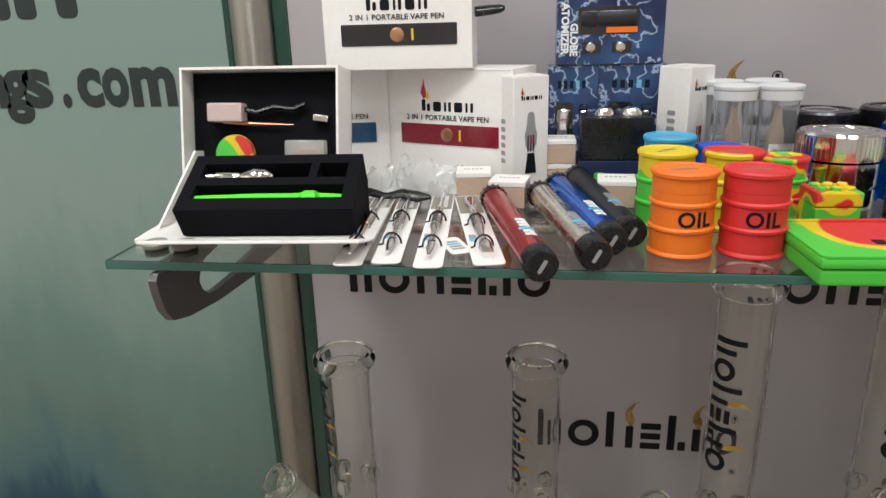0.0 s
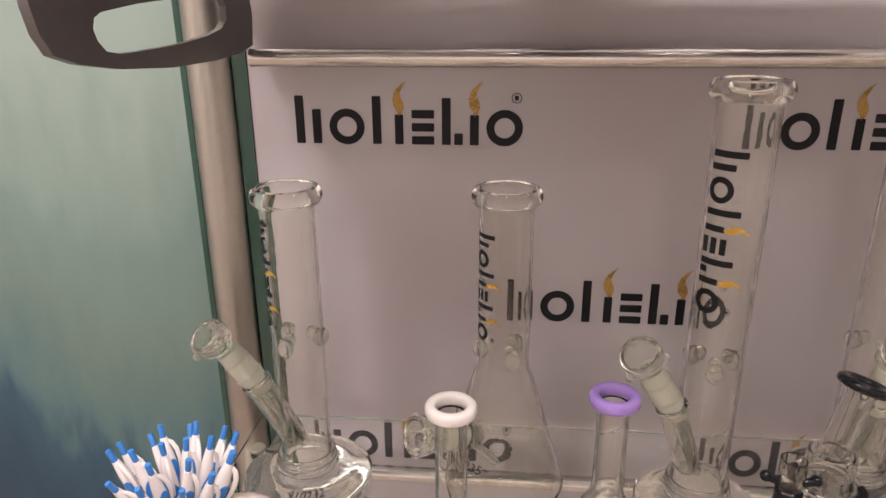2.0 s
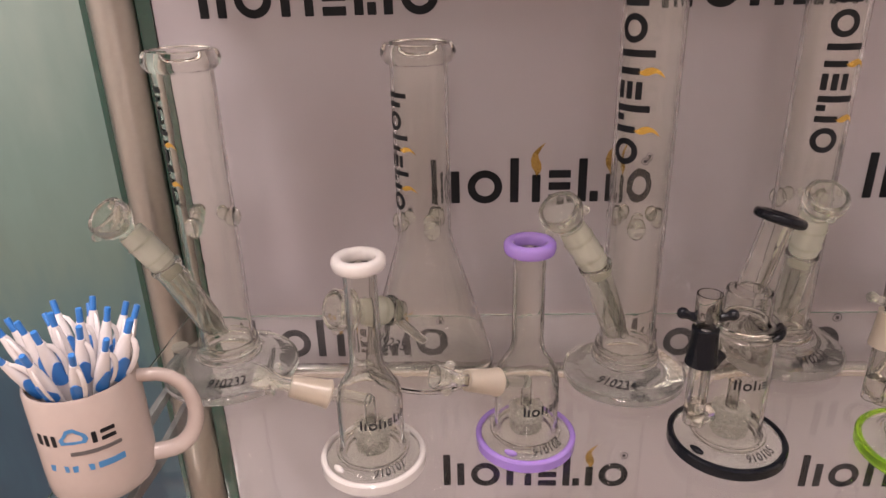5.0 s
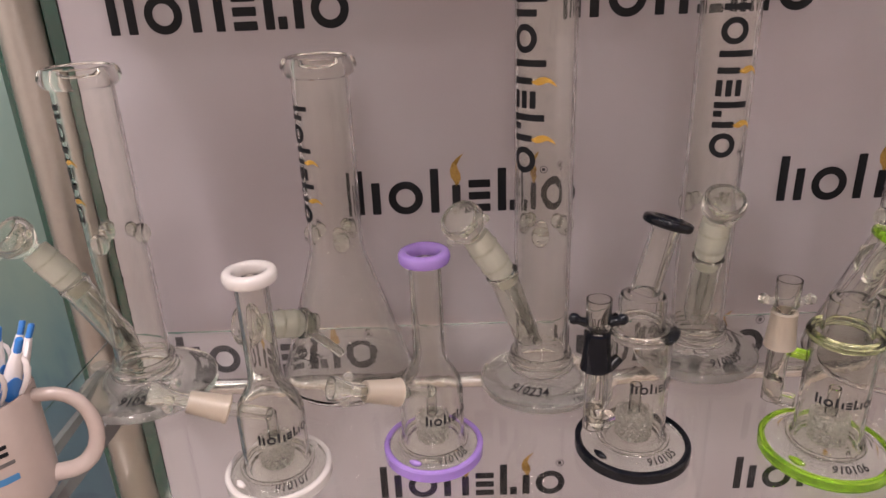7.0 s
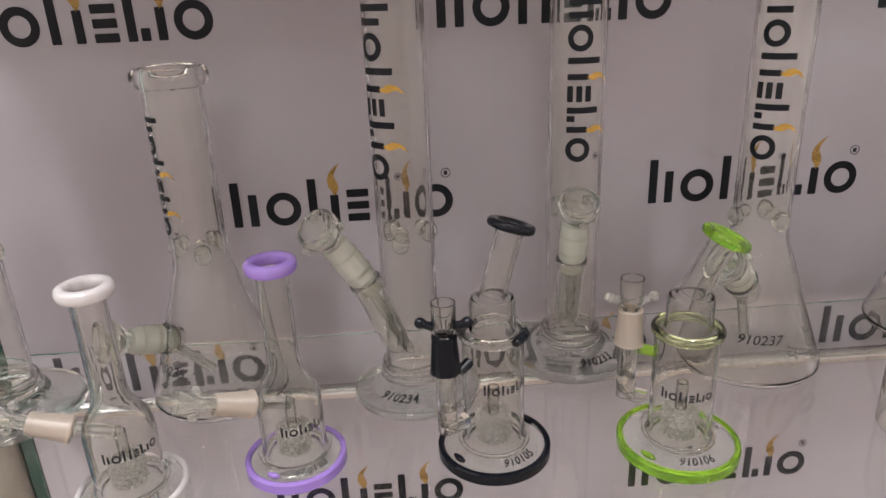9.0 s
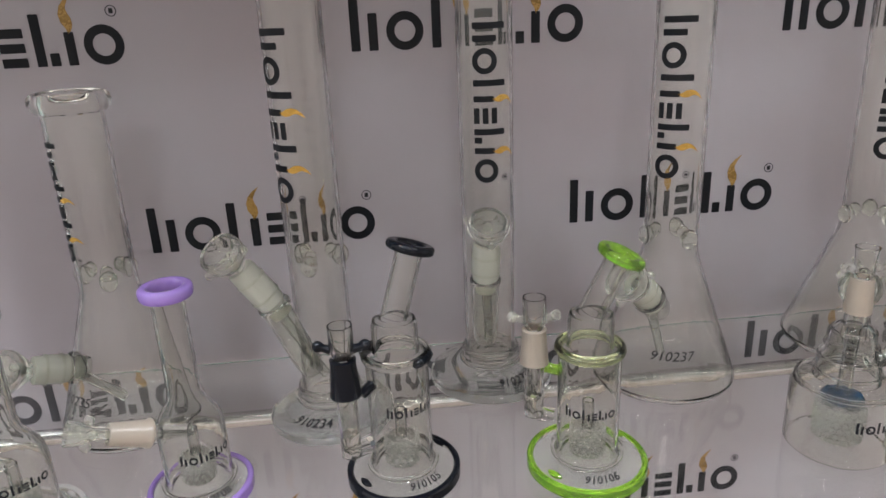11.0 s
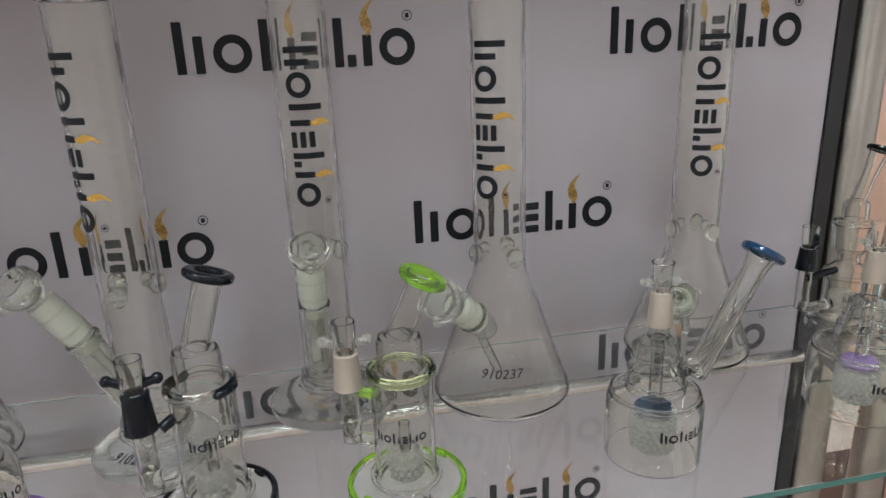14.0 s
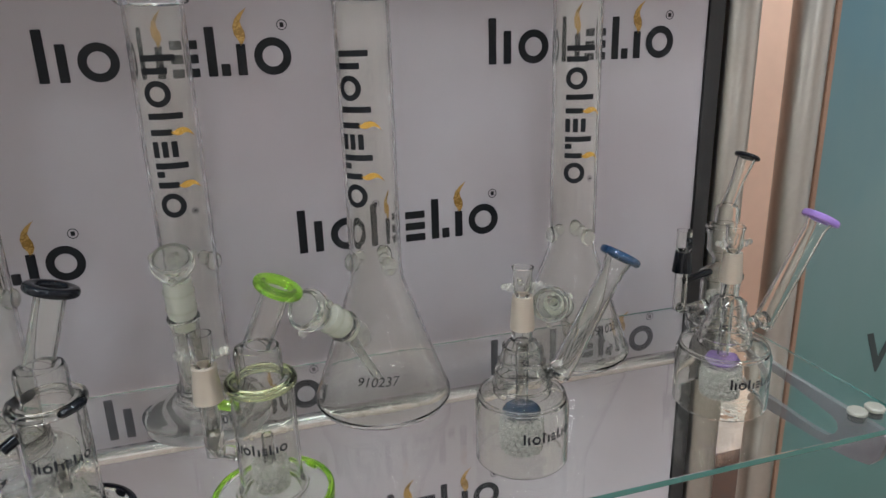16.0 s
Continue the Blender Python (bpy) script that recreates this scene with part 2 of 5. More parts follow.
def sweep(bm, pts, radius, seg=10, closed=False, flat=1.0):
    """A round bar along a line of points; radius may be a list."""
    pts = [Vector(p) for p in pts]
    n = len(pts)
    rr = radius if isinstance(radius, (list, tuple)) else [radius] * n
    rings, side = [], None
    for i, p in enumerate(pts):
        a = pts[i - 1] if i or closed else p
        b = pts[(i + 1) % n] if i + 1 < n or closed else p
        d = (b - a).normalized()
        if side is None:
            side = d.orthogonal().normalized()
        side = (side - side.dot(d) * d).normalized()
        up = d.cross(side)
        rings.append([bm.verts.new(p + rr[i] * (math.cos(2 * math.pi * k / seg) * side + flat * math.sin(2 * math.pi * k / seg) * up)) for k in range(seg)])
    for a, b in list(zip(rings, rings[1:])) + ([(rings[-1], rings[0])] if closed else []):
        for k in range(seg):
            bm.faces.new((a[k], a[(k + 1) % seg], b[(k + 1) % seg], b[k]))
    if not closed:
        bm.faces.new(rings[0])
        bm.faces.new(rings[-1])
    return bm


def plate(bm, outline, thick, m=None, holes=()):
    """A flat plate from an outline in x, y; its back lies at z = 0. Holes have as many points as the outline."""
    made = []
    if not holes:
        lo = [bm.verts.new((x, y, 0)) for x, y in outline]
        hi = [bm.verts.new((x, y, thick)) for x, y in outline]
        made = lo + hi
        bm.faces.new(lo)
        bm.faces.new(hi)
        for k in range(len(lo)):
            j = (k + 1) % len(lo)
            bm.faces.new((lo[k], lo[j], hi[j], hi[k]))
    else:
        rings = [[[bm.verts.new((x, y, z)) for x, y in line] for z in (0, thick)] for line in (outline, holes[0])]
        made = [v for r in rings for q in r for v in q]
        n = len(outline)
        for k in range(n):
            j = (k + 1) % n
            (ol, oh), (il, ih) = rings
            bm.faces.new((ol[k], ol[j], il[j], il[k]))
            bm.faces.new((oh[k], oh[j], ih[j], ih[k]))
            bm.faces.new((ol[k], ol[j], oh[j], oh[k]))
            bm.faces.new((il[k], il[j], ih[j], ih[k]))
    if m is not None:
        bmesh.ops.transform(bm, matrix=m, verts=made)
    return bm


def rounded(x0, y0, x1, y1, r, n=5):
    out = []
    for cx, cy, a in ((x1 - r, y1 - r, 0), (x0 + r, y1 - r, 90), (x0 + r, y0 + r, 180), (x1 - r, y0 + r, 270)):
        out += [(cx + r * math.cos(radians(a + 90 * k / n)), cy + r * math.sin(radians(a + 90 * k / n))) for k in range(n + 1)]
    return out


def lettering(text, size, shear=0.0, spacing=1.0, align="LEFT", bold=0.0):
    """The mesh of a line of text in the built-in font, lying in x, y from its origin."""
    cu = bpy.data.curves.new("line", "FONT")
    cu.body, cu.size, cu.shear, cu.space_character, cu.align_x = text, size, shear, spacing, align
    cu.offset = bold
    cu.resolution_u = 3
    ob = bpy.data.objects.new("line", cu)
    me = bpy.data.meshes.new_from_object(ob)
    bpy.data.objects.remove(ob)
    bm = bmesh.new()
    bm.from_mesh(me)
    bpy.data.meshes.remove(me)
    return bm


def bend(bm, r, az, z, cx=0.0, sideways=False, cut=3):
    """Wraps a flat drawing (x, y) onto an upright cylinder of radius r, facing az degrees (0: towards -y, positive towards +x)."""
    for _ in range(cut):
        long = [e for e in bm.edges if e.calc_length() > r * 0.35]
        if long:
            bmesh.ops.subdivide_edges(bm, edges=long, cuts=1)
    for v in bm.verts:
        x, y = (v.co.x - cx, v.co.y) if not sideways else (v.co.y, -(v.co.x - cx))
        a = radians(az) + x / r
        rr = r + v.co.z
        v.co = Vector((rr * math.sin(a), -rr * math.cos(a), z + y))
    return bm


# ---- the printed mark: bars, rings and flames in place of a word ----
def mark_pieces(w):
    """Bars and rings, w wide from first bar to last ring, standing on y = 0; each one a mesh of its own."""
    tall, low = 0.205 * w, 0.148 * w
    out = []

    def bar(x0, x1, y0, y1, r=0.004):
        out.append(("bar", plate(bmesh.new(), rounded(x0 * w, y0, x1 * w, y1, r * w, 3), 0.0002)))

    def ring(cx):
        k = 28
        ro, ri = 0.0775 * w, 0.043 * w
        o = [(cx * w + ro * math.cos(2 * math.pi * i / k), low / 2 + ro * math.sin(2 * math.pi * i / k)) for i in range(k)]
        q = [(cx * w + ri * math.cos(2 * math.pi * i / k), low / 2 + ri * math.sin(2 * math.pi * i / k)) for i in range(k)]
        out.append(("ring", plate(bmesh.new(), o, 0.0002, None, (q,))))

    bar(0.018, 0.056, 0, tall)
    bar(0.092, 0.13, 0, low)
    ring(0.243)
    bar(0.355, 0.393, 0, tall)
    bar(0.452, 0.489, 0, low - 0.02 * w)
    for y in (0, 0.056, 0.112):
        bar(0.525, 0.622, y * w, (y + 0.036) * w)
    bar(0.655, 0.693, 0, tall * 0.97)
    bar(0.708, 0.745, 0, 0.05 * w)
    bar(0.775, 0.813, 0, low - 0.02 * w)
    ring(0.922)
    return out


def flame(w, x):
    """A two-tongued flame over a short bar."""
    bm = bmesh.new()
    shape = [(0.0, 0.118), (-0.006, 0.14), (-0.022, 0.165), (-0.026, 0.195), (-0.016, 0.225), (0.006, 0.25), (0.038, 0.272), (0.018, 0.243), (0.006, 0.218), (0.01, 0.2), (0.02, 0.178), (0.022, 0.155), (0.014, 0.135)]
    return plate(bm, [((x + px) * w, py * w) for px, py in shape], 0.0002)


def registered(w):
    bm = bmesh.new()
    k, cx, cy = 20, 0.97 * w, 0.2 * w
    o = [(cx + 0.022 * w * math.cos(2 * math.pi * i / k), cy + 0.022 * w * math.sin(2 * math.pi * i / k)) for i in range(k)]
    q = [(cx + 0.0185 * w * math.cos(2 * math.pi * i / k), cy + 0.0185 * w * math.sin(2 * math.pi * i / k)) for i in range(k)]
    plate(bm, o, 0.0002, None, (q,))
    return plate(bm, rounded(cx - 0.008 * w, cy - 0.01 * w, cx + 0.008 * w, cy + 0.01 * w, 0.002 * w, 2), 0.0002)


# ---- the hall ----
def structure(name, bm, mat, label, sharp=35):
    return tagged(link(name, bm, mat, None, "", sharp), label, name.rstrip("_0123456789").replace("_", " "), "", "structure")


CARPET = material("brown_hall_carpet", (0.4, 0.33, 0.28), 0.95, vary=0.35, scale=12, bump=0.4)
PEACH = material("peach_wall_paint", (0.6, 0.385, 0.28), 0.6, vary=0.05, scale=3)
HALLWALL = material("cream_hall_wall", (0.82, 0.78, 0.74), 0.7, vary=0.12, scale=2)
CEIL = material("white_hall_ceiling", (0.84, 0.82, 0.82), 0.8, vary=0.1, scale=2)
structure("floor", cube(-2.1, 3.0, -3.8, 1.88, -0.1, 0), CARPET, "light brown carpet of the exhibition hall")
# unseen, kept pale so that the glass reflects more light
structure("ceiling", cube(-2.1, 3.0, -3.8, 1.88, 3.4, 3.5), CEIL, "unseen hall ceiling, kept white to brighten the reflections")
structure("wall_north", cube(-2.0, 2.9, 1.78, 1.88, 0, 3.4), PEACH, "plain peach painted wall behind the display wall")
structure("baseboard", cube(-2.0, 2.9, 1.765, 1.78, 0, 0.05, 0.002), HALLWALL, "white painted skirting board of the peach wall")
MAT = material("dark_brown_mat", (0.05, 0.025, 0.015), 0.9, vary=0.3, scale=30, bump=0.3)
tagged(link("floor_mat", cube(1.55, 2.4, 1.0, 1.5, 0.0005, 0.008, 0.002), MAT), "dark brown mat on the floor behind the display wall", "mat")
# unseen walls drawn near and pale, to lift the brightness of glass edges
structure("wall_south", cube(-2.0, 2.9, -3.8, -3.7, 0, 3.4), HALLWALL, "unseen plain cream wall, set close to brighten glass edges")
structure("wall_west", cube(-2.1, -2.0, -3.8, 1.88, 0, 3.4), HALLWALL, "unseen plain cream wall, set close to brighten glass edges")
structure("wall_east", cube(2.9, 3.0, -3.8, 1.88, 0, 3.4), HALLWALL, "unseen plain cream wall, set close to brighten glass edges")

for x, y, z, power, aim in LAMPS:
    wide = 0.5 * math.sqrt(power * 0.009)
    lamp = thing("ceiling_lamp", x, y, z, "unseen wide round black hall lamp placed to light the scene", "lamp", "hall lamps")
    head = look((0, 0, 0), Vector(aim) - Vector((x, y, z))) if aim else Matrix()
    part("housing", turned([(0, 0.10), (0.03, 0.10), (wide + 0.005, 0.04), (wide + 0.015, -0.01), (wide + 0.012, -0.01), (wide + 0.006, 0.012), (0, 0.014)], 28, head), BLACKGAP, lamp)
    part("rod", turned([(0, 0.05), (0.008, 0.05), (0.008, 3.4 - z), (0, 3.4 - z)], 10), BLACKGAP, lamp)
    data = bpy.data.lights.new("hall_light", "AREA")
    data.shape, data.size, data.energy, data.color = "DISK", 2 * wide, power * LAMP_GAIN, (1.0, 0.9, 0.87)
    li = new("hall_light", data)
    li.matrix_basis = Matrix.Translation((x, y, z)) @ head

# ---- the display wall ----
X0, X1 = -0.2605, 0.9665
wall = structure("wall_back", cube(X0, X1, WALL_Y, WALL_Y + 0.012, 0.02, 2.4), PANEL, "white laminated back panel printed with rows of dark marks")
left = structure("wall_left_panel", cube(-1.75, -0.3325, WALL_Y, WALL_Y + 0.012, 0.02, 2.4), TEAL, "printed landscape panel, sage green above and deep blue below")
right = structure("wall_right_panel", cube(1.1655, 2.6, WALL_Y, WALL_Y + 0.012, 0.02, 2.4), AQUA, "printed pale aqua panel")
structure("trim_left", cube(-0.2765, -0.261, WALL_Y - 0.002, WALL_Y + 0.012, 0.02, 2.4, 0.001), DARKGREEN, "dark green glass edge beside the white panel")
structure("trim_teal", cube(-0.332, -0.3255, WALL_Y - 0.002, WALL_Y + 0.012, 0.02, 2.4, 0.001), DARKGREEN, "dark green edge of the landscape panel")
# the gap between panel and post is drawn as a black strip
structure("trim_right", cube(0.967, 0.9885, WALL_Y - 0.004, WALL_Y + 0.012, 0.02, 2.4, 0.001), BLACKGAP, "black strip across the gap beside the white panel")
BROWNEDGE = material("brown_panel_edge", (0.24, 0.14, 0.09), 0.5, vary=0.15)
structure("trim_aqua", cube(1.1575, 1.165, WALL_Y - 0.002, WALL_Y + 0.012, 0.02, 2.4, 0.001), BROWNEDGE, "brown edge of the aqua panel")


def post(x, y):
    bm = turned([(0, 0), (0.04, 0), (0.04, 0.006), (0.0242, 0.01), (0.0242, 2.45), (0.022, 2.455), (0, 2.455)], 48)
    ob = link("post", bm, POSTM)
    ob.matrix_basis = pose(x, y, 0)
    return tagged(ob, "round satin aluminium post of the display wall", "post", "display posts", "structure")


for px, py in ((-0.301, WALL_Y + 0.004), (1.0175, WALL_Y + 0.006), (1.127, WALL_Y + 0.006)):
    post(px, py)

MARK_W = 0.2394
for row in range(6):
    zb = 1.4495 - 0.1948 * row
    for k in range(-1, 3):
        xb = (-0.2185 if row % 2 else 0.0065) + 0.45 * k
        if xb < X0 or xb + MARK_W > X1:
            continue
        at = Matrix.Translation((xb, WALL_Y - 0.0003, zb)) @ pose(0, 0, 0, 90)
        pieces = mark_pieces(MARK_W)
        dark = link("printed_mark", pieces[0][1], INK, wall)
        dark.matrix_basis = at
        for kind, bm in pieces[1:]:
            link(kind, bm, INK, dark)
        for fx in (0.47, 0.795):
            link("flame", flame(MARK_W, fx), GOLDP, dark, "golden brown flame")
        link("registered_sign", registered(MARK_W), INK, dark)


# ---- shelves ----
CAPS = material("grey_beige_cap", (0.27, 0.26, 0.22), 0.4, vary=0.08, scale=60)


def shelf(z, x0, x1, y0, name):
    ob = thing(name, 0, 0, z, "clear glass shelf with green edges on steel brackets", "shelf", "glass shelves")
    bm = cube(x0, x1, y0, 0.684, -0.0062, 0.0, 0.001)
    bm.normal_update()
    for f in bm.faces:
        f.material_index = 1 if abs(f.normal.z) < 0.5 else 0
    pane = part("glass_pane", bm, [SHELF_GLASS, EDGE_GLASS], ob)
    pane.visible_shadow = name == "top_shelf"
    part("rail", turned([(0, 0), (0.009, 0), (0.009, x1 - x0 - 0.061), (0, x1 - x0 - 0.061)], 24, Matrix.Translation((x0 + 0.0305, 0.672, -0.071)) @ pose(0, 0, 0, 0, 90, 0)), STEEL, ob, "round steel rail")
    for bx in (x0 + 0.0305, x1 - 0.0305):
        # side profile of the bracket in (y, z), with its long slot
        d0 = y0 - 0.3465
        outer = [(0.352, -0.014), (0.43, -0.014), (0.52, -0.012), (0.60, -0.012), (0.672, -0.012), (0.678, -0.04), (0.672, -0.075), (0.64, -0.082), (0.58, -0.085), (0.5, -0.084), (0.43, -0.078), (0.385, -0.07), (0.362, -0.062), (0.353, -0.048), (0.349, -0.03), (0.348, -0.018)]
        inner = [(0.415, -0.034), (0.46, -0.028), (0.52, -0.023), (0.57, -0.02), (0.606, -0.018), (0.614, -0.03), (0.612, -0.045), (0.60, -0.053), (0.57, -0.059), (0.52, -0.064), (0.46, -0.066), (0.43, -0.066), (0.415, -0.063), (0.407, -0.055), (0.404, -0.046), (0.407, -0.038)]
        outer, inner = [[(y + d0 * (0.68 - y) / 0.33, (z if z > -0.02 else -0.013 + (z + 0.013) * 0.8) + 0.0035) for y, z in q] for q in (outer, inner)]
        bm = plate(bmesh.new(), outer, 0.006, Matrix.Translation((bx - 0.003, 0, 0)) @ Matrix(((0, 0, 1, 0), (1, 0, 0, 0), (0, 1, 0, 0), (0, 0, 0, 1))), (inner,))
        part("bracket", bm, GREY, ob, "grey metal bracket with a long slot")
        for cy in (y0 + 0.03, 0.61):
            for dx in (-0.0105, 0.0105):
                part("cap", turned([(0, 0), (0.0085, 0), (0.009, 0.001), (0.009, 0.003), (0.008, 0.0042), (0, 0.0045)], 20, Matrix.Translation((bx + dx, cy, 0.0003))), CAPS, ob)
                part("pad", turned([(0, -0.0098), (0.008, -0.0098), (0.008, -0.0064), (0, -0.0064)], 16, Matrix.Translation((bx + dx, cy, 0))), BLACKGAP, ob)
    return ob


shelf(SHELF_TOP, -0.277, 0.987, 0.35, "top_shelf")
shelf(SHELF_LOW, -0.277, 0.987, 0.366, "lower_shelf")


# ---- glassware ----
def decal(parent, w, r, az, z, sideways, big=True):
    """The printed mark wrapped on a glass wall; sideways: reading downwards."""
    r2 = r + 0.0004
    pieces = [(kind, bend(bm, r2, az, z, 0 if sideways else w / 2, sideways)) for kind, bm in mark_pieces(w)]
    dark = part("printed_mark", pieces[0][1], INK, parent, "black printed mark")
    for kind, bm in pieces[1:]:
        part(kind, bm, INK, dark)
    if big:
        for fx in (0.47, 0.795):
            part("flame", bend(flame(w, fx), r2, az, z, 0 if sideways else w / 2, sideways), GOLD, dark, "golden flame")
        part("registered_sign", bend(registered(w), r2, az, z, 0 if sideways else w / 2, sideways), INK, dark)
    return dark


def scribble(parent, text, size, r, az, z, slope=0.0, flat=False):
    """A number written by hand with a marker, on a wall (flat=False) or on the sloping top of a foot."""
    bm = lettering(text, size, 0.25, 1.05, "CENTER", 0.00015)
    if flat:
        for v in bm.verts:
            rr = r - v.co.y
            a = radians(az) + v.co.x / r
            v.co = Vector((rr * math.sin(a), -rr * math.cos(a), z + slope * v.co.y + 0.0006))
    else:
        bend(bm, r + 0.0005, az, z, 0, False, 1)
    return part("handwritten_number", bm, PEN_INK, parent)


def bowl_piece(parent, p0, p1, up, size=1.0):
    """The clear bowl on the frosted joint: p0 to p1 is the joint's axis, and the cup opens along up."""
    base = Vector(p1)
    m = along(base, base + Vector(up))
    s = size
    prof = [(0.0055, -0.004), (0.007, 0.002), (0.0125, 0.008), (0.0175, 0.015), (0.0185, 0.022), (0.0175, 0.028), (0.0155, 0.03), (0.0135, 0.028), (0.0142, 0.022), (0.012, 0.016), (0.006, 0.011), (0.002, 0.009), (0.002, -0.004)]
    bowl = part("bowl", turned([(r * s, z * s) for r, z in prof], 32, m, True), SPARK, parent, "clear round glass bowl")
    for k in range(3):
        a = 2 * math.pi * k / 3 + 0.5
        bm = bmesh.new()
        sphere(bm, (0.0195 * s * math.cos(a), 0.0195 * s * math.sin(a), 0.02 * s), 0.0038 * s, 12, 1.0, m)
        part("knob", bm, SPARK, bowl)
    return bowl


def stem(parent, low, joint0, joint1, bowl_up, inner=None, bowl_size=1.0):
    """The slanted neck that carries the bowl: outer tube, frosted joint, inner downstem and bowl."""
    d = span(low, joint0)
    part("side_neck", turned([(0.0095, 0), (0.0125, 0.012), (0.0125, d - 0.008), (0.0142, d - 0.004), (0.0145, d - 0.001), (0.0138, d), (0.0105, d), (0.0102, d - 0.008), (0.0102, 0.012), (0.0075, 0)], 28, along(low, joint0), True), SPARK, parent)
    e = span(joint0, joint1)
    part("frosted_joint", turned([(0.0085, -0.012), (0.0095, 0.0), (0.0122, 0.002), (0.0128, e * 0.5), (0.0118, e), (0.006, e + 0.001), (0.005, e * 0.5), (0.005, -0.012)], 28, along(joint0, joint1), True), PALE_FROST, parent, "frosted ground-glass joint")
    for q in (0.25, 0.7):
        part("joint_ring", turned(ring_profile(0.0126, 0.0012, e * q, 8), 28, along(joint0, joint1), True), SPARK, parent)
    if inner:
        f = span(joint0, inner)
        part("downstem", turned([(0.0045, 0), (0.0045, f), (0.003, f), (0.003, 0)], 20, along(joint0, inner), True), STEMG, parent)
    bowl_piece(parent, joint0, joint1, bowl_up, bowl_size)


def pinches(parent, r, z, phase=0.3):
    """Dents of the wall that hold ice: glass drops round the tube."""
    for k in range(3):
        a = phase + 2 * math.pi * k / 3
        c = Vector((0.87 * r * math.cos(a), 0.87 * r * math.sin(a), z))
        bm = bmesh.new()
        sphere(bm, c, 0.0078, 16, 1.25)
        sphere(bm, c + Vector((-0.008 * math.cos(a), -0.008 * math.sin(a), 0.005)), 0.0055, 14, 1.3)
        part("ice_pinch", bm, SPARK, parent)


def straight_pipe(x, y, top, rt, rb, number, az, mark_z, mark_w, low, j0, j1, up, label, pinch_z=0.137, num_az=-10):
    ob = thing("glass_water_pipe", x, y, SHELF_LOW + 0.0004, label, "water pipe", "tall clear water pipes")
    part("foot", turned([(0, 0.0), (rb - 0.004, 0.0), (rb, 0.003), (rb, 0.0085), (rb - 0.003, 0.0112), (rb * 0.78, 0.0135), (rt + 0.008, 0.0175), (rt + 0.003, 0.0215), (rt - 0.004, 0.022), (rt - 0.008, 0.0195), (0, 0.019)], 64), FOOTG, ob, "thick clear round foot")
    w = 0.003
    part("tube", turned([(rt, 0.0255), (rt, top - 0.0172), (rt + 0.0035, top - 0.016), (rt + 0.0064, top - 0.0125), (rt + 0.0074, top - 0.008), (rt + 0.0064, top - 0.0035), (rt + 0.0036, top - 0.0005), (rt, top), (rt - w, top - 0.003), (rt - w, 0.0285), (0, 0.029), (0, 0.0255)], 56), CLEAR, ob, "straight clear glass tube with a rolled lip")
    for wr, wz in ((0.0038, 0.0235), (0.0022, 0.0295), (0.0012, 0.035)):
        part("weld_ring", turned(ring_profile(rt + wr, 0.0027, wz, 10), 48, None, True), CLEAR, ob)
    pinches(ob, rt, pinch_z)
    decal(ob, mark_w, rt, az, mark_z, True)
    stem(ob, low, j0, j1, up, (low[0] * 0.2, low[1] * 0.2, 0.045))
    if number:
        scribble(ob, number, 0.0125, rb * 0.80, num_az, 0.0136, 0.38, True)
    return ob


def beaker_pipe(x, y, top, rt, rb, number, az, mark_z, mark_w, low, j0, j1, up, label, num_az=0.0, neck=0.13):
    ob = thing("glass_water_pipe", x, y, SHELF_LOW + 0.0004, label, "water pipe", "tall clear water pipes")
    outer = [(0, 0.0), (rb - 0.016, 0.0), (rb - 0.009, 0.0012), (rb - 0.0035, 0.0045), (rb - 0.0008, 0.0095), (rb - 0.0015, 0.015)] + [(rb - 0.004 + (rt + 0.0035 - rb + 0.004) * q, 0.02 + (neck - 0.034) * q) for q in (0.0, 0.25, 0.5, 0.75, 1.0)] + [(rt + 0.0012, neck - 0.006), (rt, neck + 0.006)]
    lip = [(rt, top - 0.0172), (rt + 0.0035, top - 0.016), (rt + 0.0064, top - 0.0125), (rt + 0.0074, top - 0.008), (rt + 0.0064, top - 0.0035), (rt + 0.0036, top - 0.0005), (rt, top), (rt - 0.003, top - 0.003)]
    w = 0.0028
    inner = [(r - w, z) for r, z in reversed(outer[6:])] + [(rb - 0.0043, 0.015), (rb - 0.0036, 0.0102), (rb - 0.0058, 0.0063), (rb - 0.0102, 0.0038), (rb - 0.016, 0.0028), (0, 0.0028)]
    part("body", turned(outer + lip + inner, 64), CLEAR, ob, "cone-shaped clear body with a long neck and rolled lip")
    pinches(ob, rt + 0.001, neck + 0.01, 0.9)
    decal(ob, mark_w, rt, az, mark_z, True)
    stem(ob, low, j0, j1, up, (low[0] * 0.25, low[1] * 0.25, 0.03))
    if number:
        bm = lettering(number, 0.0135, 0.25, 1.0, "CENTER")
        # the cone's wall leans inwards as it rises
        zc, rc = 0.045, rb - 0.0036 + (rt + 0.0075 - rb) * 0.025 / (neck - 0.034)
        for v in bm.verts:
            r = rc + v.co.y * 0.88 * (rt + 0.0075 - rb) / (neck - 0.034) + 0.0006
            a = radians(num_az) + v.co.x / rc
            v.co = Vector((r * math.sin(a), -r * math.cos(a), zc + v.co.y * 0.88))
        part("handwritten_number", bm, PEN_INK, ob)
    return ob


def U(ax, ay, az):
    return (ax, ay, az)


straight_pipe(-0.188, 0.569, 0.309, 0.0248, 0.0645, "910232", -78, 0.2825, 0.1045, U(-0.006, -0.009, 0.054), U(-0.036, -0.024, 0.126), U(-0.0575, -0.03, 0.16), U(-0.45, -0.45, 0.75), "clear straight-tube glass water pipe on a wide round foot", 0.16, 12)
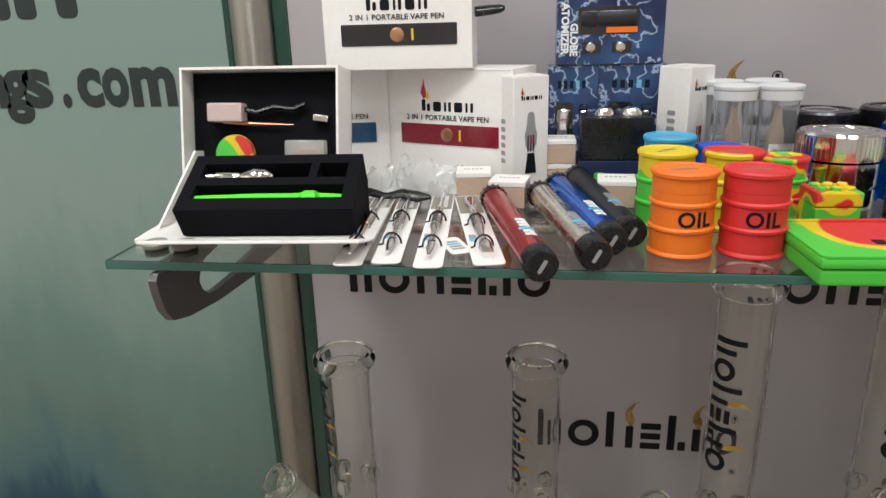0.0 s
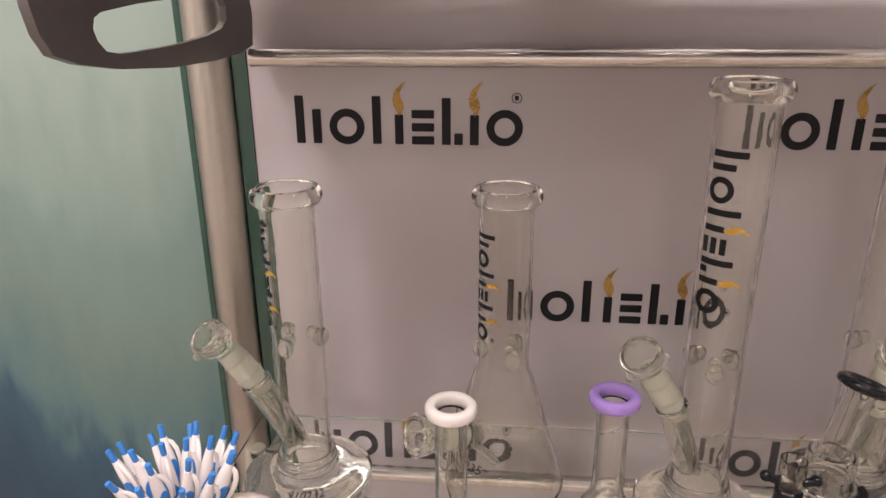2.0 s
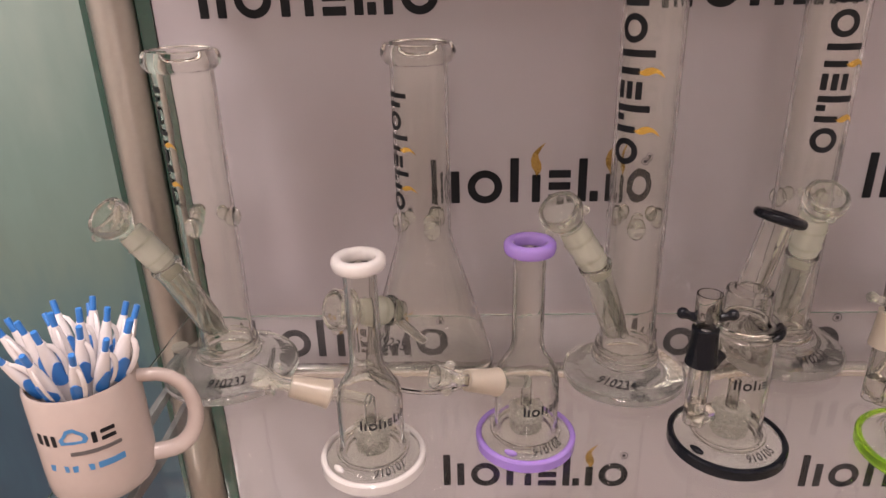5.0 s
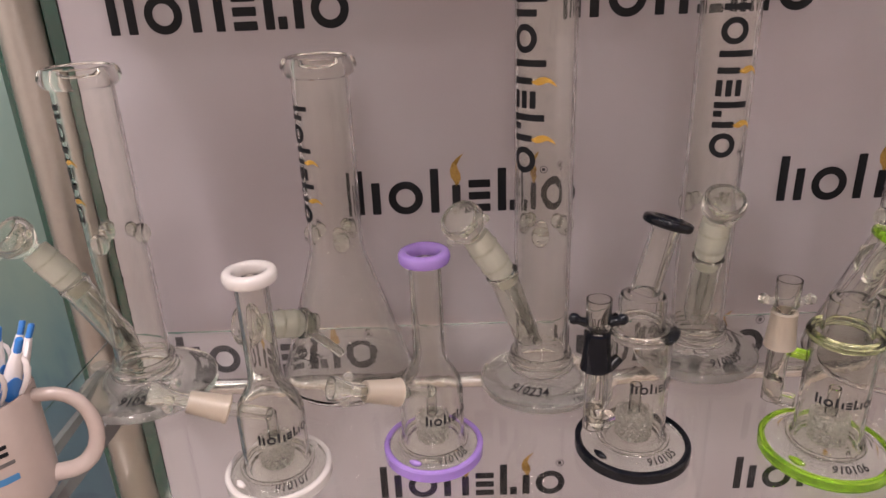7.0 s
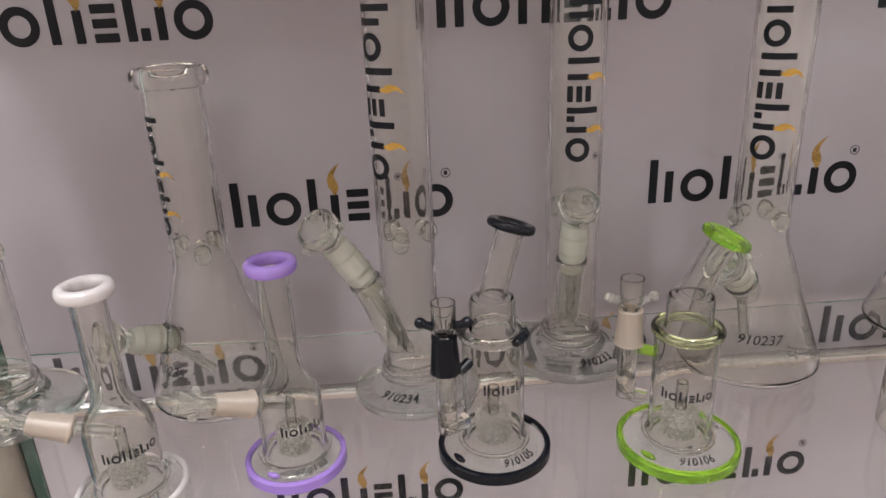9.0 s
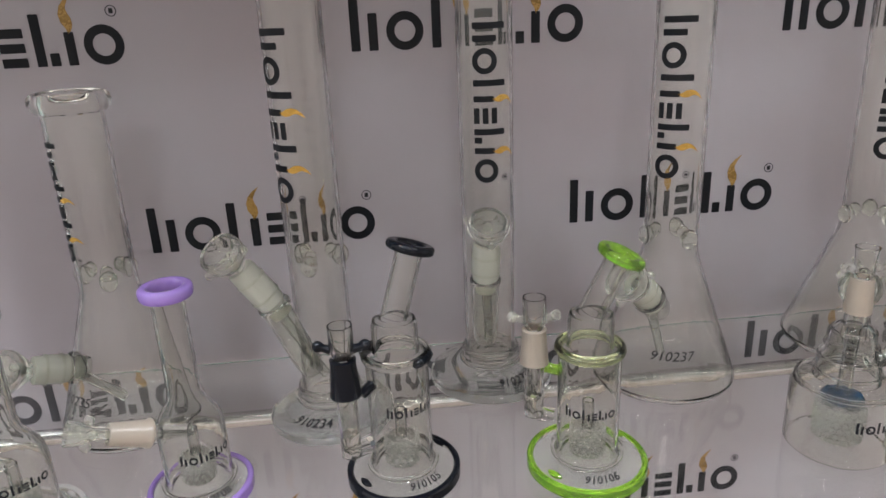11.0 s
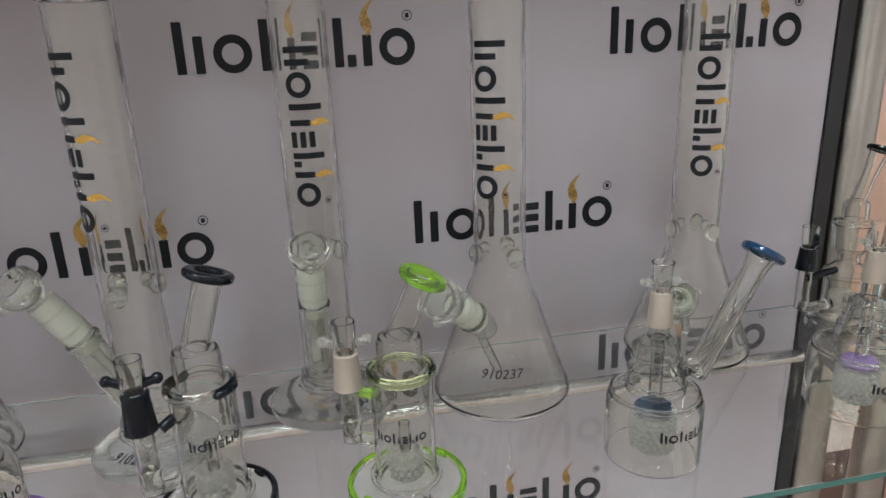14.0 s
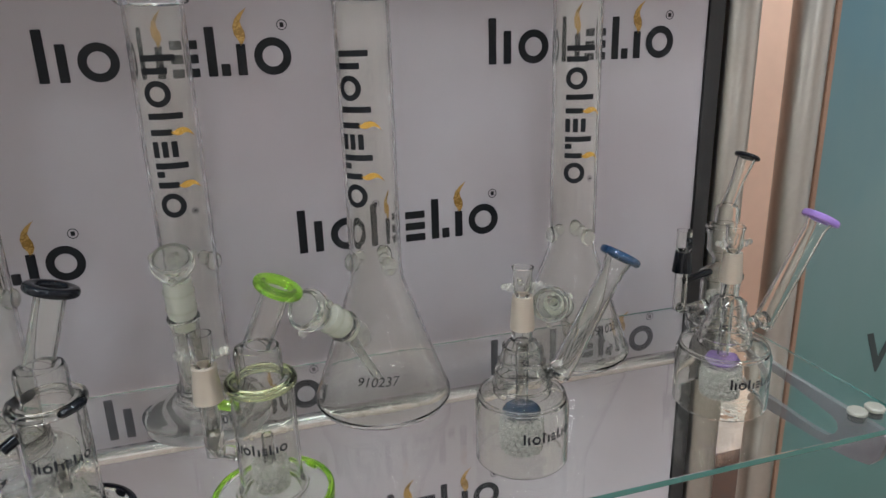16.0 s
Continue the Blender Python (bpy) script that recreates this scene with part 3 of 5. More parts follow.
beaker_pipe(0.007, 0.58, 0.309, 0.0243, 0.064, "910235", -73, 0.2725, 0.1045, U(-0.022, -0.025, 0.073), U(-0.034, -0.034, 0.078), U(-0.056, -0.05, 0.0864), U(-0.75, -0.6, 0.35), "clear beaker-shaped glass water pipe with a long neck", -42, 0.14)
straight_pipe(0.193, 0.558, 0.404, 0.0248, 0.0565, "910234", -72, 0.3535, 0.14, U(-0.0125, -0.008, 0.053), U(-0.038, -0.023, 0.127), U(-0.0605, -0.028, 0.163), U(-0.45, -0.45, 0.75), "tall clear straight-tube glass water pipe on a wide round foot", 0.158, -22)
straight_pipe(0.353, 0.602, 0.404, 0.0248, 0.0615, "910233", -33, 0.35, 0.14, U(-0.008, -0.018, 0.05), U(-0.009, -0.035, 0.122), U(-0.009, -0.044, 0.16), U(0.0, -0.5, 0.8), "tall clear straight-tube glass water pipe with its bowl in front", 0.158, 22)
beaker_pipe(0.523, 0.574, 0.404, 0.0248, 0.0693, "910237", -67, 0.3485, 0.14, U(-0.024, -0.04, 0.09), U(-0.044, -0.06, 0.114), U(-0.059, -0.074, 0.131), U(-0.65, -0.5, 0.5), "tall clear beaker-shaped glass water pipe with a long neck", -16, 0.14)
beaker_pipe(0.748, 0.607, 0.404, 0.0248, 0.068, "910236", -50, 0.345, 0.14, U(-0.03, -0.045, 0.078), U(-0.042, -0.06, 0.088), U(-0.053, -0.07, 0.097), U(-0.55, -0.78, 0.25), "tall clear beaker-shaped water pipe with its bowl turned to the aisle", 22, 0.134)


def percolator(parent, r, z0, z1, rows=5, n=14, c=(0, 0)):
    """A beaded inner dome."""
    bm = turned([(0, z0), (r * 0.92, z0), (r, (z0 + z1) / 2), (r * 0.8, z1 - 0.002), (0, z1)], 28, Matrix.Translation((c[0], c[1], 0)))
    dome = part("percolator", bm, PERC, parent, "beaded clear glass percolator")
    bm = bmesh.new()
    for i in range(rows):
        z = z0 + (z1 - z0) * (i + 0.5) / rows
        rr = r * (1.0 - 0.12 * abs(i - rows / 2) / rows)
        for k in range(n):
            a = 2 * math.pi * (k + 0.5 * (i % 2)) / n
            sphere(bm, (c[0] + rr * math.cos(a), c[1] + rr * math.sin(a), z), r * 0.16, 7)
    part("bead_rows", bm, PERC, dome)
    return dome


def band_profile(r0, r1, z0, z1):
    """A short band with softly rounded edges."""
    c, h, a, b = (r0 + r1) / 2, (z0 + z1) / 2, (r1 - r0) / 2, (z1 - z0) / 2
    turns = [2 * math.pi * k / 16 for k in range(16)]
    return [(c + a * math.copysign(abs(math.cos(t)) ** 0.75, math.cos(t)), h + b * math.copysign(abs(math.sin(t)) ** 0.75, math.sin(t))) for t in turns]


def foot_ring(parent, r, mat, label):
    part("foot_ring", turned([(r - 0.0045, 0.0006), (r - 0.001, 0.0002), (r, 0.0014), (r, 0.0088), (r - 0.001, 0.0101), (r - 0.003, 0.0104), (r - 0.0046, 0.0096), (r - 0.005, 0.006)], 56, None, True), mat, parent, label)
    part("foot", turned([(0, 0.0008), (r - 0.0052, 0.0008), (r - 0.0052, 0.0088), (r * 0.8, 0.0102), (0.0305, 0.0126), (0.029, 0.0138), (0.022, 0.0138), (0.0205, 0.0115), (0, 0.011)], 56), FOOTG, parent, "clear glass foot sloping up to the body")
    part("weld_ring", turned(ring_profile(0.0275, 0.0017, 0.0146, 8), 44, None, True), CLEAR, parent)
    for a in (35, 215):
        pts = [((r - 0.0085) * math.cos(radians(a + q)), (r - 0.0085) * math.sin(radians(a + q)), 0.0112) for q in range(-9, 10, 6)]
        part("foot_bead", sweep(bmesh.new(), pts, [0.0012, 0.0026, 0.0026, 0.0012], 10), mat, parent)


def joint_bowl(parent, a, b, c, mat=None):
    """A frosted joint from a to b and the small clear bowl with knobs from b to c."""
    d = span(a, b)
    part("frosted_joint", turned([(0.0098, -0.001), (0.0112, 0.0), (0.0112, 0.0022), (0.0103, 0.0035), (0.0084, d - 0.001), (0.0078, d), (0.0055, d), (0.0055, -0.001)], 26, along(a, b), True), mat or FROST, parent, "frosted ground-glass joint")
    e = span(b, c)
    m = along(b, c)
    piece = part("bowl", turned([(0.0055, -0.004), (0.0055, e * 0.35), (0.0075, e * 0.55), (0.0092, e * 0.8), (0.0092, e), (0.0078, e), (0.0072, e * 0.8), (0.005, e * 0.6), (0.003, e * 0.4), (0.003, -0.004)], 26, m, True), SPARK, parent, "small clear glass bowl")
    for k in range(3):
        t = 2 * math.pi * k / 3 + 0.4
        bm = bmesh.new()
        sphere(bm, (0.0105 * math.cos(t), 0.0105 * math.sin(t), e * 0.45), 0.0042, 10, 1.0, m)
        part("knob", bm, SPARK, piece)


def bell_rig(x, y, mat, ring_label, number, label, rb, turn, mark_az, mark_z):
    ob = thing("small_glass_rig", x, y, SHELF_LOW + 0.0004, label, "water pipe", "small bell rigs", turn)
    foot_ring(ob, rb, mat, ring_label)
    w = 0.0024
    outer = [(0.0268, 0.0142), (0.026, 0.0165), (0.0255, 0.022), (0.0255, 0.062), (0.0237, 0.071), (0.0187, 0.0795), (0.0141, 0.087), (0.0124, 0.096), (0.0122, 0.171)]
    part("body", turned(outer + [(r - w, z) for r, z in reversed(outer)], 48, None, True), CLEAR, ob, "bell-shaped clear glass body with a narrow neck")
    part("lip", turned(band_profile(0.0112, 0.0197, 0.1703, 0.1805), 40, None, True), mat, ob, ring_label.replace("foot", "mouth"))
    percolator(ob, 0.0125, 0.0142, 0.039)
    part("inner_tube", turned(hollow(0.0045, 0.0015, 0.037, 0.06), 16, None, True), CLEAR, ob)
    bm = sweep(bmesh.new(), [(0, 0, 0.058), (-0.008, -0.001, 0.0615), (-0.019, -0.002, 0.066), (-0.029, -0.003, 0.0695)], 0.0052, 14)
    part("side_tube", bm, SPARK, ob)
    joint_bowl(ob, (-0.030, -0.003, 0.0695), (-0.0575, -0.003, 0.0805), (-0.083, -0.002, 0.0915))
    decal(ob, 0.042, 0.0255, mark_az - turn, mark_z, False, False)
    scribble(ob, number, 0.0098, rb * 0.8, 32 - turn, 0.0103, 0.25, True)
    return ob


bell_rig(-0.0305, 0.436, OPAL, "white glass foot ring", "910107", "small clear bell rig with white mouth ring and white foot ring", 0.042, 10, 36, 0.049)
bell_rig(0.0925, 0.461, LAVENDER, "lavender glass foot ring", "910108", "small clear bell rig with lavender mouth ring and foot ring", 0.041, 30, 36, 0.043)


def can_rig(x, y, mat, colour, number, label, rb, rim, cup, h, joint_mat):
    """A straight can on a ringed foot, an upper chamber, a leaning neck, and an upright joint at the side."""
    ob = thing("small_glass_rig", x, y, SHELF_LOW + 0.0004, label, "water pipe", "small can rigs")
    foot_ring(ob, rb, mat, colour + " glass foot ring")
    w, r = 0.0025, 0.0245
    outer = [(r + 0.0018, 0.0142), (r + 0.0007, 0.0165), (r, 0.022), (r, h), (0.0185, h + 0.003), (0.0178, h + 0.006), (0.0178, h + 0.025), (0.0165, h + 0.029), (0.012, h + 0.031)]
    part("body", turned(outer + [(q - w, z - 0.001) for q, z in reversed(outer)], 48, None, True), CLEAR, ob, "straight clear glass can with an upper chamber")
    part("collar", turned(ring_profile(r - 0.0002, 0.0034, h, 12, 1.3), 44, None, True), PALE_LIME if colour == "green" else CLEAR, ob)
    if colour == "black":
        for a in (-35, 150):
            pts = [((r + 0.001) * math.cos(radians(a + q)), (r + 0.001) * math.sin(radians(a + q)), h) for q in range(-28, 29, 8)]
            part("collar_band", sweep(bmesh.new(), pts, [0.0015] + [0.0036] * (len(pts) - 2) + [0.0015], 10), JET, ob)
    base = Vector((0.0, 0.0, h + 0.03))
    end = Vector(rim)
    d = span(base, end)
    part("neck", turned([(0.0105, 0), (0.0105, d - 0.006), (0.0135, d), (0.0115, d), (0.0083, d - 0.006), (0.0083, 0)], 28, along(base, end), True), CLEAR, ob)
    part("lip", turned(band_profile(0.0095, 0.0188, d - 0.003, d + 0.0045), 36, along(base, end), True), mat, ob, colour + " glass mouth ring")
    percolator(ob, 0.0135, 0.0142, 0.04)
    part("inner_tube", turned(hollow(0.0048, 0.0015, 0.036, 0.062), 16, None, True), CLEAR, ob)
    cx, cy, ctop = cup
    part("side_arm", sweep(bmesh.new(), [(cx, cy, 0.062), (cx, cy, 0.05), (cx * 0.9, cy * 0.9, 0.044), (cx * 0.62, cy * 0.62, 0.043)], 0.0062, 14), CLEAR, ob)
    part("side_tube", turned(hollow(0.0078, 0.0018, 0.043, ctop - 0.05), 22, Matrix.Translation((cx, cy, 0)), True), CLEAR, ob)
    j = ctop - 0.056
    part("joint", turned([(0.0118, j), (0.0112, j + 0.004), (0.0095, j + 0.025), (0.0098, j + 0.029), (0.0075, j + 0.03), (0.007, j)], 28, Matrix.Translation((cx, cy, 0)), True), joint_mat, ob, colour + " glass joint" if colour == "black" else "frosted ground-glass joint")
    part("cup", turned([(0.006, j + 0.028), (0.009, j + 0.034), (0.0092, ctop), (0.008, ctop), (0.0075, j + 0.037), (0.0035, j + 0.03)], 26, Matrix.Translation((cx, cy, 0)), True), CLEAR, ob, "small clear glass cup")
    for sx, sy in ((-1, 0.1), (1, -0.1)):
        bm = bmesh.new()
        sweep(bm, [(cx + sx * 0.008, cy + sy * 0.008, j + 0.037), (cx + sx * 0.013, cy + sy * 0.013, j + 0.0385), (cx + sx * 0.0165, cy + sy * 0.0165, j + 0.04)], [0.0038, 0.003, 0.0042], 12)
        sphere(bm, (cx + sx * 0.017, cy + sy * 0.017, j + 0.04), 0.0043, 12)
        part("knob", bm, JET if colour == "black" else SPARK, ob)
    bar = [(cx * 0.72, cy * 0.72, j - 0.006), (cx * 0.5, cy * 0.5, j - 0.0015)] if colour == "black" else [(cx * 0.8, cy * 0.8, j - 0.004), (cx * 0.5, cy * 0.5, j - 0.006)]
    part("bridge", sweep(bmesh.new(), [bar[0], tuple((p + q) / 2 for p, q in zip(*bar)), bar[1]], 0.0042, 14), mat, ob, colour + " glass bridge")
    decal(ob, 0.042, r, 22 if colour == "black" else -14, 0.068 if colour == "black" else 0.058, False, False)
    scribble(ob, number, 0.0098, rb * 0.8, 28 if colour == "black" else 2, 0.0103, 0.25, True)
    return ob


can_rig(0.2553, 0.4575, JET, "black", "910105", "clear can rig with black mouth ring, foot ring and joint", 0.0462, (0.016, 0.0075, 0.193), (-0.039, -0.0275, 0.151), 0.111, JET)
can_rig(0.405, 0.4445, LIME, "green", "910106", "clear can rig with lime green mouth ring and foot ring", 0.0487, (0.0198, -0.004, 0.1825), (-0.0405, 0.0155, 0.147), 0.108, FROST)


def drum_rig(x, y, mat, colour, label, r, rim, foot, joint_top, az):
    """A low drum with stacked inner chambers, an upright joint and a long slanted mouth tube."""
    ob = thing("small_glass_rig", x, y, SHELF_LOW + 0.0004, label, "water pipe", "small drum rigs")
    w = 0.0026
    outer = [(0, 0.0), (r - 0.003, 0.0), (r, 0.003), (r, 0.054), (r - 0.002, 0.059), (r - 0.010, 0.0625), (0.025, 0.0645), (0.0235, 0.068), (0.0235, 0.079), (0.021, 0.0835), (0.0185, 0.087), (0.0165, 0.104), (0.0125, 0.11), (0.0095, 0.1115)]
    part("body", turned(outer + [(max(q - w, 0.0), z - 0.001) for q, z in reversed(outer[2:])] + [(0, 0.0045)], 56), CLEAR, ob, "clear glass drum with stepped chambers")
    for z, rr in ((0.0615, r - 0.004), (0.071, 0.0242), (0.0825, 0.0225), (0.0935, 0.0188), (0.1055, 0.0155)):
        part("weld_ring", turned(ring_profile(rr, 0.0016, z, 8), 44, None, True), CLEAR, ob)
    percolator(ob, 0.0175, 0.008, 0.041, 6, 18)
    part("disc", turned([(0, 0.0425), (0.014, 0.0425), (0.0165, 0.045), (0.014, 0.0485), (0, 0.0495)], 32), mat, ob, colour + " glass disc inside the drum")
    part("inner_tube", turned(hollow(0.0055, 0.0016, 0.05, 0.108), 18, None, True), CLEAR, ob)
    j = joint_top - 0.054
    part("joint", turned([(0.0098, j), (0.0104, j + 0.003), (0.0085, j + 0.029), (0.0062, j + 0.029), (0.0062, j)], 28, None, True), FROST, ob, "frosted ground-glass joint")
    part("joint_foot", turned([(0.008, 0.1105), (0.0095, j + 0.0005), (0.006, j + 0.0005), (0.006, 0.1105)], 24, None, True), CLEAR, ob)
    part("cup", turned([(0.005, j + 0.028), (0.0078, j + 0.033), (0.008, joint_top - 0.003), (0.0092, joint_top), (0.0075, joint_top), (0.0065, j + 0.036), (0.003, j + 0.03)], 26, None, True), CLEAR, ob, "small clear glass cup")
    for a in (170, -10, 80):
        c = (0.0105 * math.cos(radians(a)), 0.0105 * math.sin(radians(a)), j + 0.037)
        bm = bmesh.new()
        sphere(bm, c, 0.0036, 12)
        sphere(bm, (c[0] * 1.45, c[1] * 1.45, c[2] + 0.001), 0.0028, 10)
        part("knob", bm, SPARK, ob)
    d = span(foot, rim)
    part("mouth_tube", turned([(0.0075, 0), (0.0098, 0.003), (0.0098, d - 0.012), (0.0125, d), (0.0108, d), (0.0078, d - 0.012), (0.0078, 0.005), (0.004, 0.002)], 30, along(foot, rim), True), CLEAR, ob)
    part("lip", turned(band_profile(0.0105, 0.018, d - 0.003, d + 0.004), 36, along(foot, rim), True), mat, ob, colour + " glass mouth ring")
    part("elbow", sweep(bmesh.new(), [(0.02, 0, 0.075), (foot[0] * 0.75, foot[1] * 0.75, foot[2] + 0.006), (foot[0] + 0.006, foot[1], foot[2] + 0.01)], 0.0065, 14), CLEAR, ob)
    decal(ob, 0.048, r, az, 0.036, False, False)
    return ob


drum_rig(0.618, 0.438, NAVY, "dark blue", "clear drum rig with dark blue mouth ring on a slanted tube", 0.0402, (0.0885, 0.0, 0.1735), (0.028, -0.01, 0.0755), 0.1755, 12)
drum_rig(0.839, 0.460, LAVENDER, "lavender", "clear drum rig with lavender mouth ring on a slanted tube", 0.0442, (0.0965, 0.0, 0.1775), (0.0405, 0.0, 0.073), 0.1805, 2)


def tower_rig(x, y):
    ob = thing("small_glass_rig", x, y, SHELF_LOW + 0.0004, "clear tower rig with black mouth ring and a black side joint", "water pipe", "small tower rigs")
    w = 0.0024
    outer = [(0.036, 0.0), (0.037, 0.003), (0.036, 0.01), (0.026, 0.018), (0.0225, 0.03), (0.0225, 0.062), (0.026, 0.066), (0.026, 0.07), (0.012, 0.082), (0.0115, 0.09), (0.019, 0.10), (0.0195, 0.118), (0.023, 0.128), (0.021, 0.131), (0.014, 0.133), (0.0135, 0.15), (0.0118, 0.154), (0.008, 0.156)]
    part("body", turned(outer + [(q - w, z) for q, z in reversed(outer)], 48, None, True), CLEAR, ob, "stacked clear glass chambers")
    percolator(ob, 0.014, 0.02, 0.046)
    base, end = Vector((0, 0, 0.154)), Vector((0.024, 0.004, 0.21))
    d = span(base, end)
    part("neck", turned([(0.0082, 0), (0.0075, d * 0.5), (0.0105, d), (0.0088, d), (0.0058, d * 0.5), (0.0062, 0)], 26, along(base, end), True), CLEAR, ob)
    part("lip", turned(ring_profile(0.012, 0.0028, d, 10), 32, along(base, end), True), JET, ob, "black glass mouth ring")
    c = Matrix.Translation((-0.06, -0.006, -0.016))
    part("joint", turned([(0.0118, 0.098), (0.0112, 0.102), (0.0092, 0.123), (0.007, 0.123), (0.007, 0.098)], 26, c, True), JET, ob, "black glass joint")
    part("cup", turned([(0.006, 0.121), (0.0088, 0.126), (0.009, 0.148), (0.0078, 0.148), (0.0072, 0.128), (0.0035, 0.123)], 26, c, True), CLEAR, ob, "small clear glass cup")
    part("side_tube", turned(hollow(0.0078, 0.0018, 0.05, 0.098), 20, c, True), CLEAR, ob)
    for z in (0.132, 0.138):
        bm = bmesh.new()
        sphere(bm, (-0.06, -0.016, z - 0.016), 0.004, 12)
        part("knob", bm, JET, ob)
    part("bridge", sweep(bmesh.new(), [(-0.056, -0.006, 0.07), (-0.036, -0.004, 0.073), (-0.018, -0.003, 0.075)], 0.0042, 12), JET, ob, "black glass bridge")
    part("side_arm", sweep(bmesh.new(), [(-0.06, -0.006, 0.036), (-0.045, -0.005, 0.032), (-0.02, -0.003, 0.034)], 0.0062, 12), CLEAR, ob)
    decal(ob, 0.03, 0.0225, -5, 0.04, False, False)
    return ob


tower_rig(0.952, 0.612)


# ---- mug of pens ----
CERAMIC = material("white_glazed_ceramic", (0.43, 0.355, 0.325), 0.12, vary=0.03, scale=20, coat=0.4)
PENW = material("white_pen_plastic", (0.7, 0.66, 0.66), 0.25, coat=0.2)
PENB = material("blue_pen_plastic", (0.03, 0.17, 0.5), 0.3)
MUG_BLUE = material("blue_mug_print", (0.05, 0.2, 0.42), 0.3)
mug = thing("mug", -0.243, 0.42, SHELF_LOW + 0.0004, "white ceramic mug with a printed mark, full of pens", "mug")
part("cup", turned([(r * 0.975, z) for r, z in [(0, 0.002), (0.03, 0.002), (0.031, 0.0), (0.036, 0.0), (0.039, 0.003), (0.0405, 0.008), (0.041, 0.02), (0.041, 0.092), (0.0398, 0.0948), (0.0385, 0.0945), (0.0375, 0.091), (0.0372, 0.012), (0.034, 0.006), (0, 0.005)]], 64), CERAMIC, mug)
hp = []
for k in range(15):
    a = radians(105 - 210 * k / 14)
    hp.append((0.0395 + 0.036 * max(0.0, math.cos(a)) ** 0.7 - (0.004 if k in (0, 14) else 0), 0, 0.05 + 0.036 * math.sin(a)))
part("handle", sweep(bmesh.new(), [pose(0, 0, 0, 0, 0, 14) @ Vector(p) for p in hp], 0.0052, 16, False, 1.35), CERAMIC, mug)
K = 1.35
for x0, x1, y0, y1, mat in [(-0.024, -0.021, 0.052, 0.059, INK), (-0.019, -0.0165, 0.052, 0.059, INK), (-0.0145, -0.012, 0.052, 0.059, INK), (0.006, 0.0085, 0.052, 0.059, INK), (0.0105, 0.018, 0.052, 0.0545, INK), (0.0105, 0.018, 0.0565, 0.059, INK), (-0.006, 0.02, 0.046, 0.0485, GREY), (-0.02, -0.009, 0.0355, 0.0395, MUG_BLUE), (-0.007, 0.004, 0.0355, 0.0395, MUG_BLUE), (0.006, 0.02, 0.0355, 0.0395, MUG_BLUE)]:
    part("printed_bar", bend(plate(bmesh.new(), rounded(x0 * K, y0 * K - 0.0125, x1 * K, y1 * K - 0.0125, 0.0008, 2), 0.0002), 0.0402, 18, 0), mat, mug)
cloud = [(-0.0095, 0.0535), (-0.0105, 0.0565), (-0.008, 0.059), (-0.006, 0.0625), (-0.002, 0.0635), (0.001, 0.061), (0.0035, 0.059), (0.0045, 0.056), (0.003, 0.0535)]
inner = [(-0.003 + (x + 0.003) * 0.66, 0.0575 + (y - 0.0575) * 0.6) for x, y in cloud]
part("printed_cloud", bend(plate(bmesh.new(), [(x * K, y * K - 0.0125) for x, y in cloud], 0.0002, None, ([(x * K, y * K - 0.0125) for x, y in inner],)), 0.0402, 18, 0), MUG_BLUE, mug, "blue printed cloud outline")


def pen():
    ob = thing("pen", 0, 0, 0, "white plastic click pen with a blue band and blue button", "pen", "pens in the mug")
    part("barrel", turned([(0, 0), (0.0012, 0.001), (0.003, 0.012), (0.0046, 0.03), (0.0052, 0.06), (0.0062, 0.085), (0.0074, 0.1), (0.0076, 0.111), (0.0064, 0.124), (0.0046, 0.134), (0.004, 0.137), (0, 0.1372)], 18), PENW, ob)
    part("button", turned([(0, 0.1368), (0.0033, 0.1368), (0.0033, 0.1475), (0.0028, 0.1485), (0, 0.1487)], 14), PENB, ob)
    part("clip", sweep(bmesh.new(), [(0.004, 0, 0.134), (0.0078, 0, 0.131), (0.0108, 0, 0.125), (0.0118, 0, 0.117), (0.011, 0, 0.109), (0.009, 0, 0.102), (0.0072, 0, 0.0985)], [0.0015, 0.0024, 0.0027, 0.0027, 0.0026, 0.0022, 0.0012], 10, False, 0.55), PENW, ob)
    band = bmesh.new()
    cols = []
    for k in range(17):
        u = -1 + k / 8
        low, high = 0.097 - 0.0015 * math.cos(2.2 * u), 0.1135 + 0.0045 * math.sin(3.0 * u + 2.0) - 0.006 * u ** 4
        a = radians(-35) + 1.5 * u
        cols.append([band.verts.new((r * math.cos(a), r * math.sin(a), z)) for r, z in ((0.0070, low), (0.0081, low), (0.0081, (low + high) / 2), (0.0081, high), (0.0070, high))])
    for c0, c1 in zip(cols, cols[1:]):
        for q in range(5):
            w = (q + 1) % 5
            band.faces.new((c0[q], c1[q], c1[w], c0[w]))
    band.faces.new(cols[0])
    band.faces.new(cols[-1])
    part("band", band, PENB, ob, "blue wavy band")
    return ob


first = None
rng = random.Random(7)
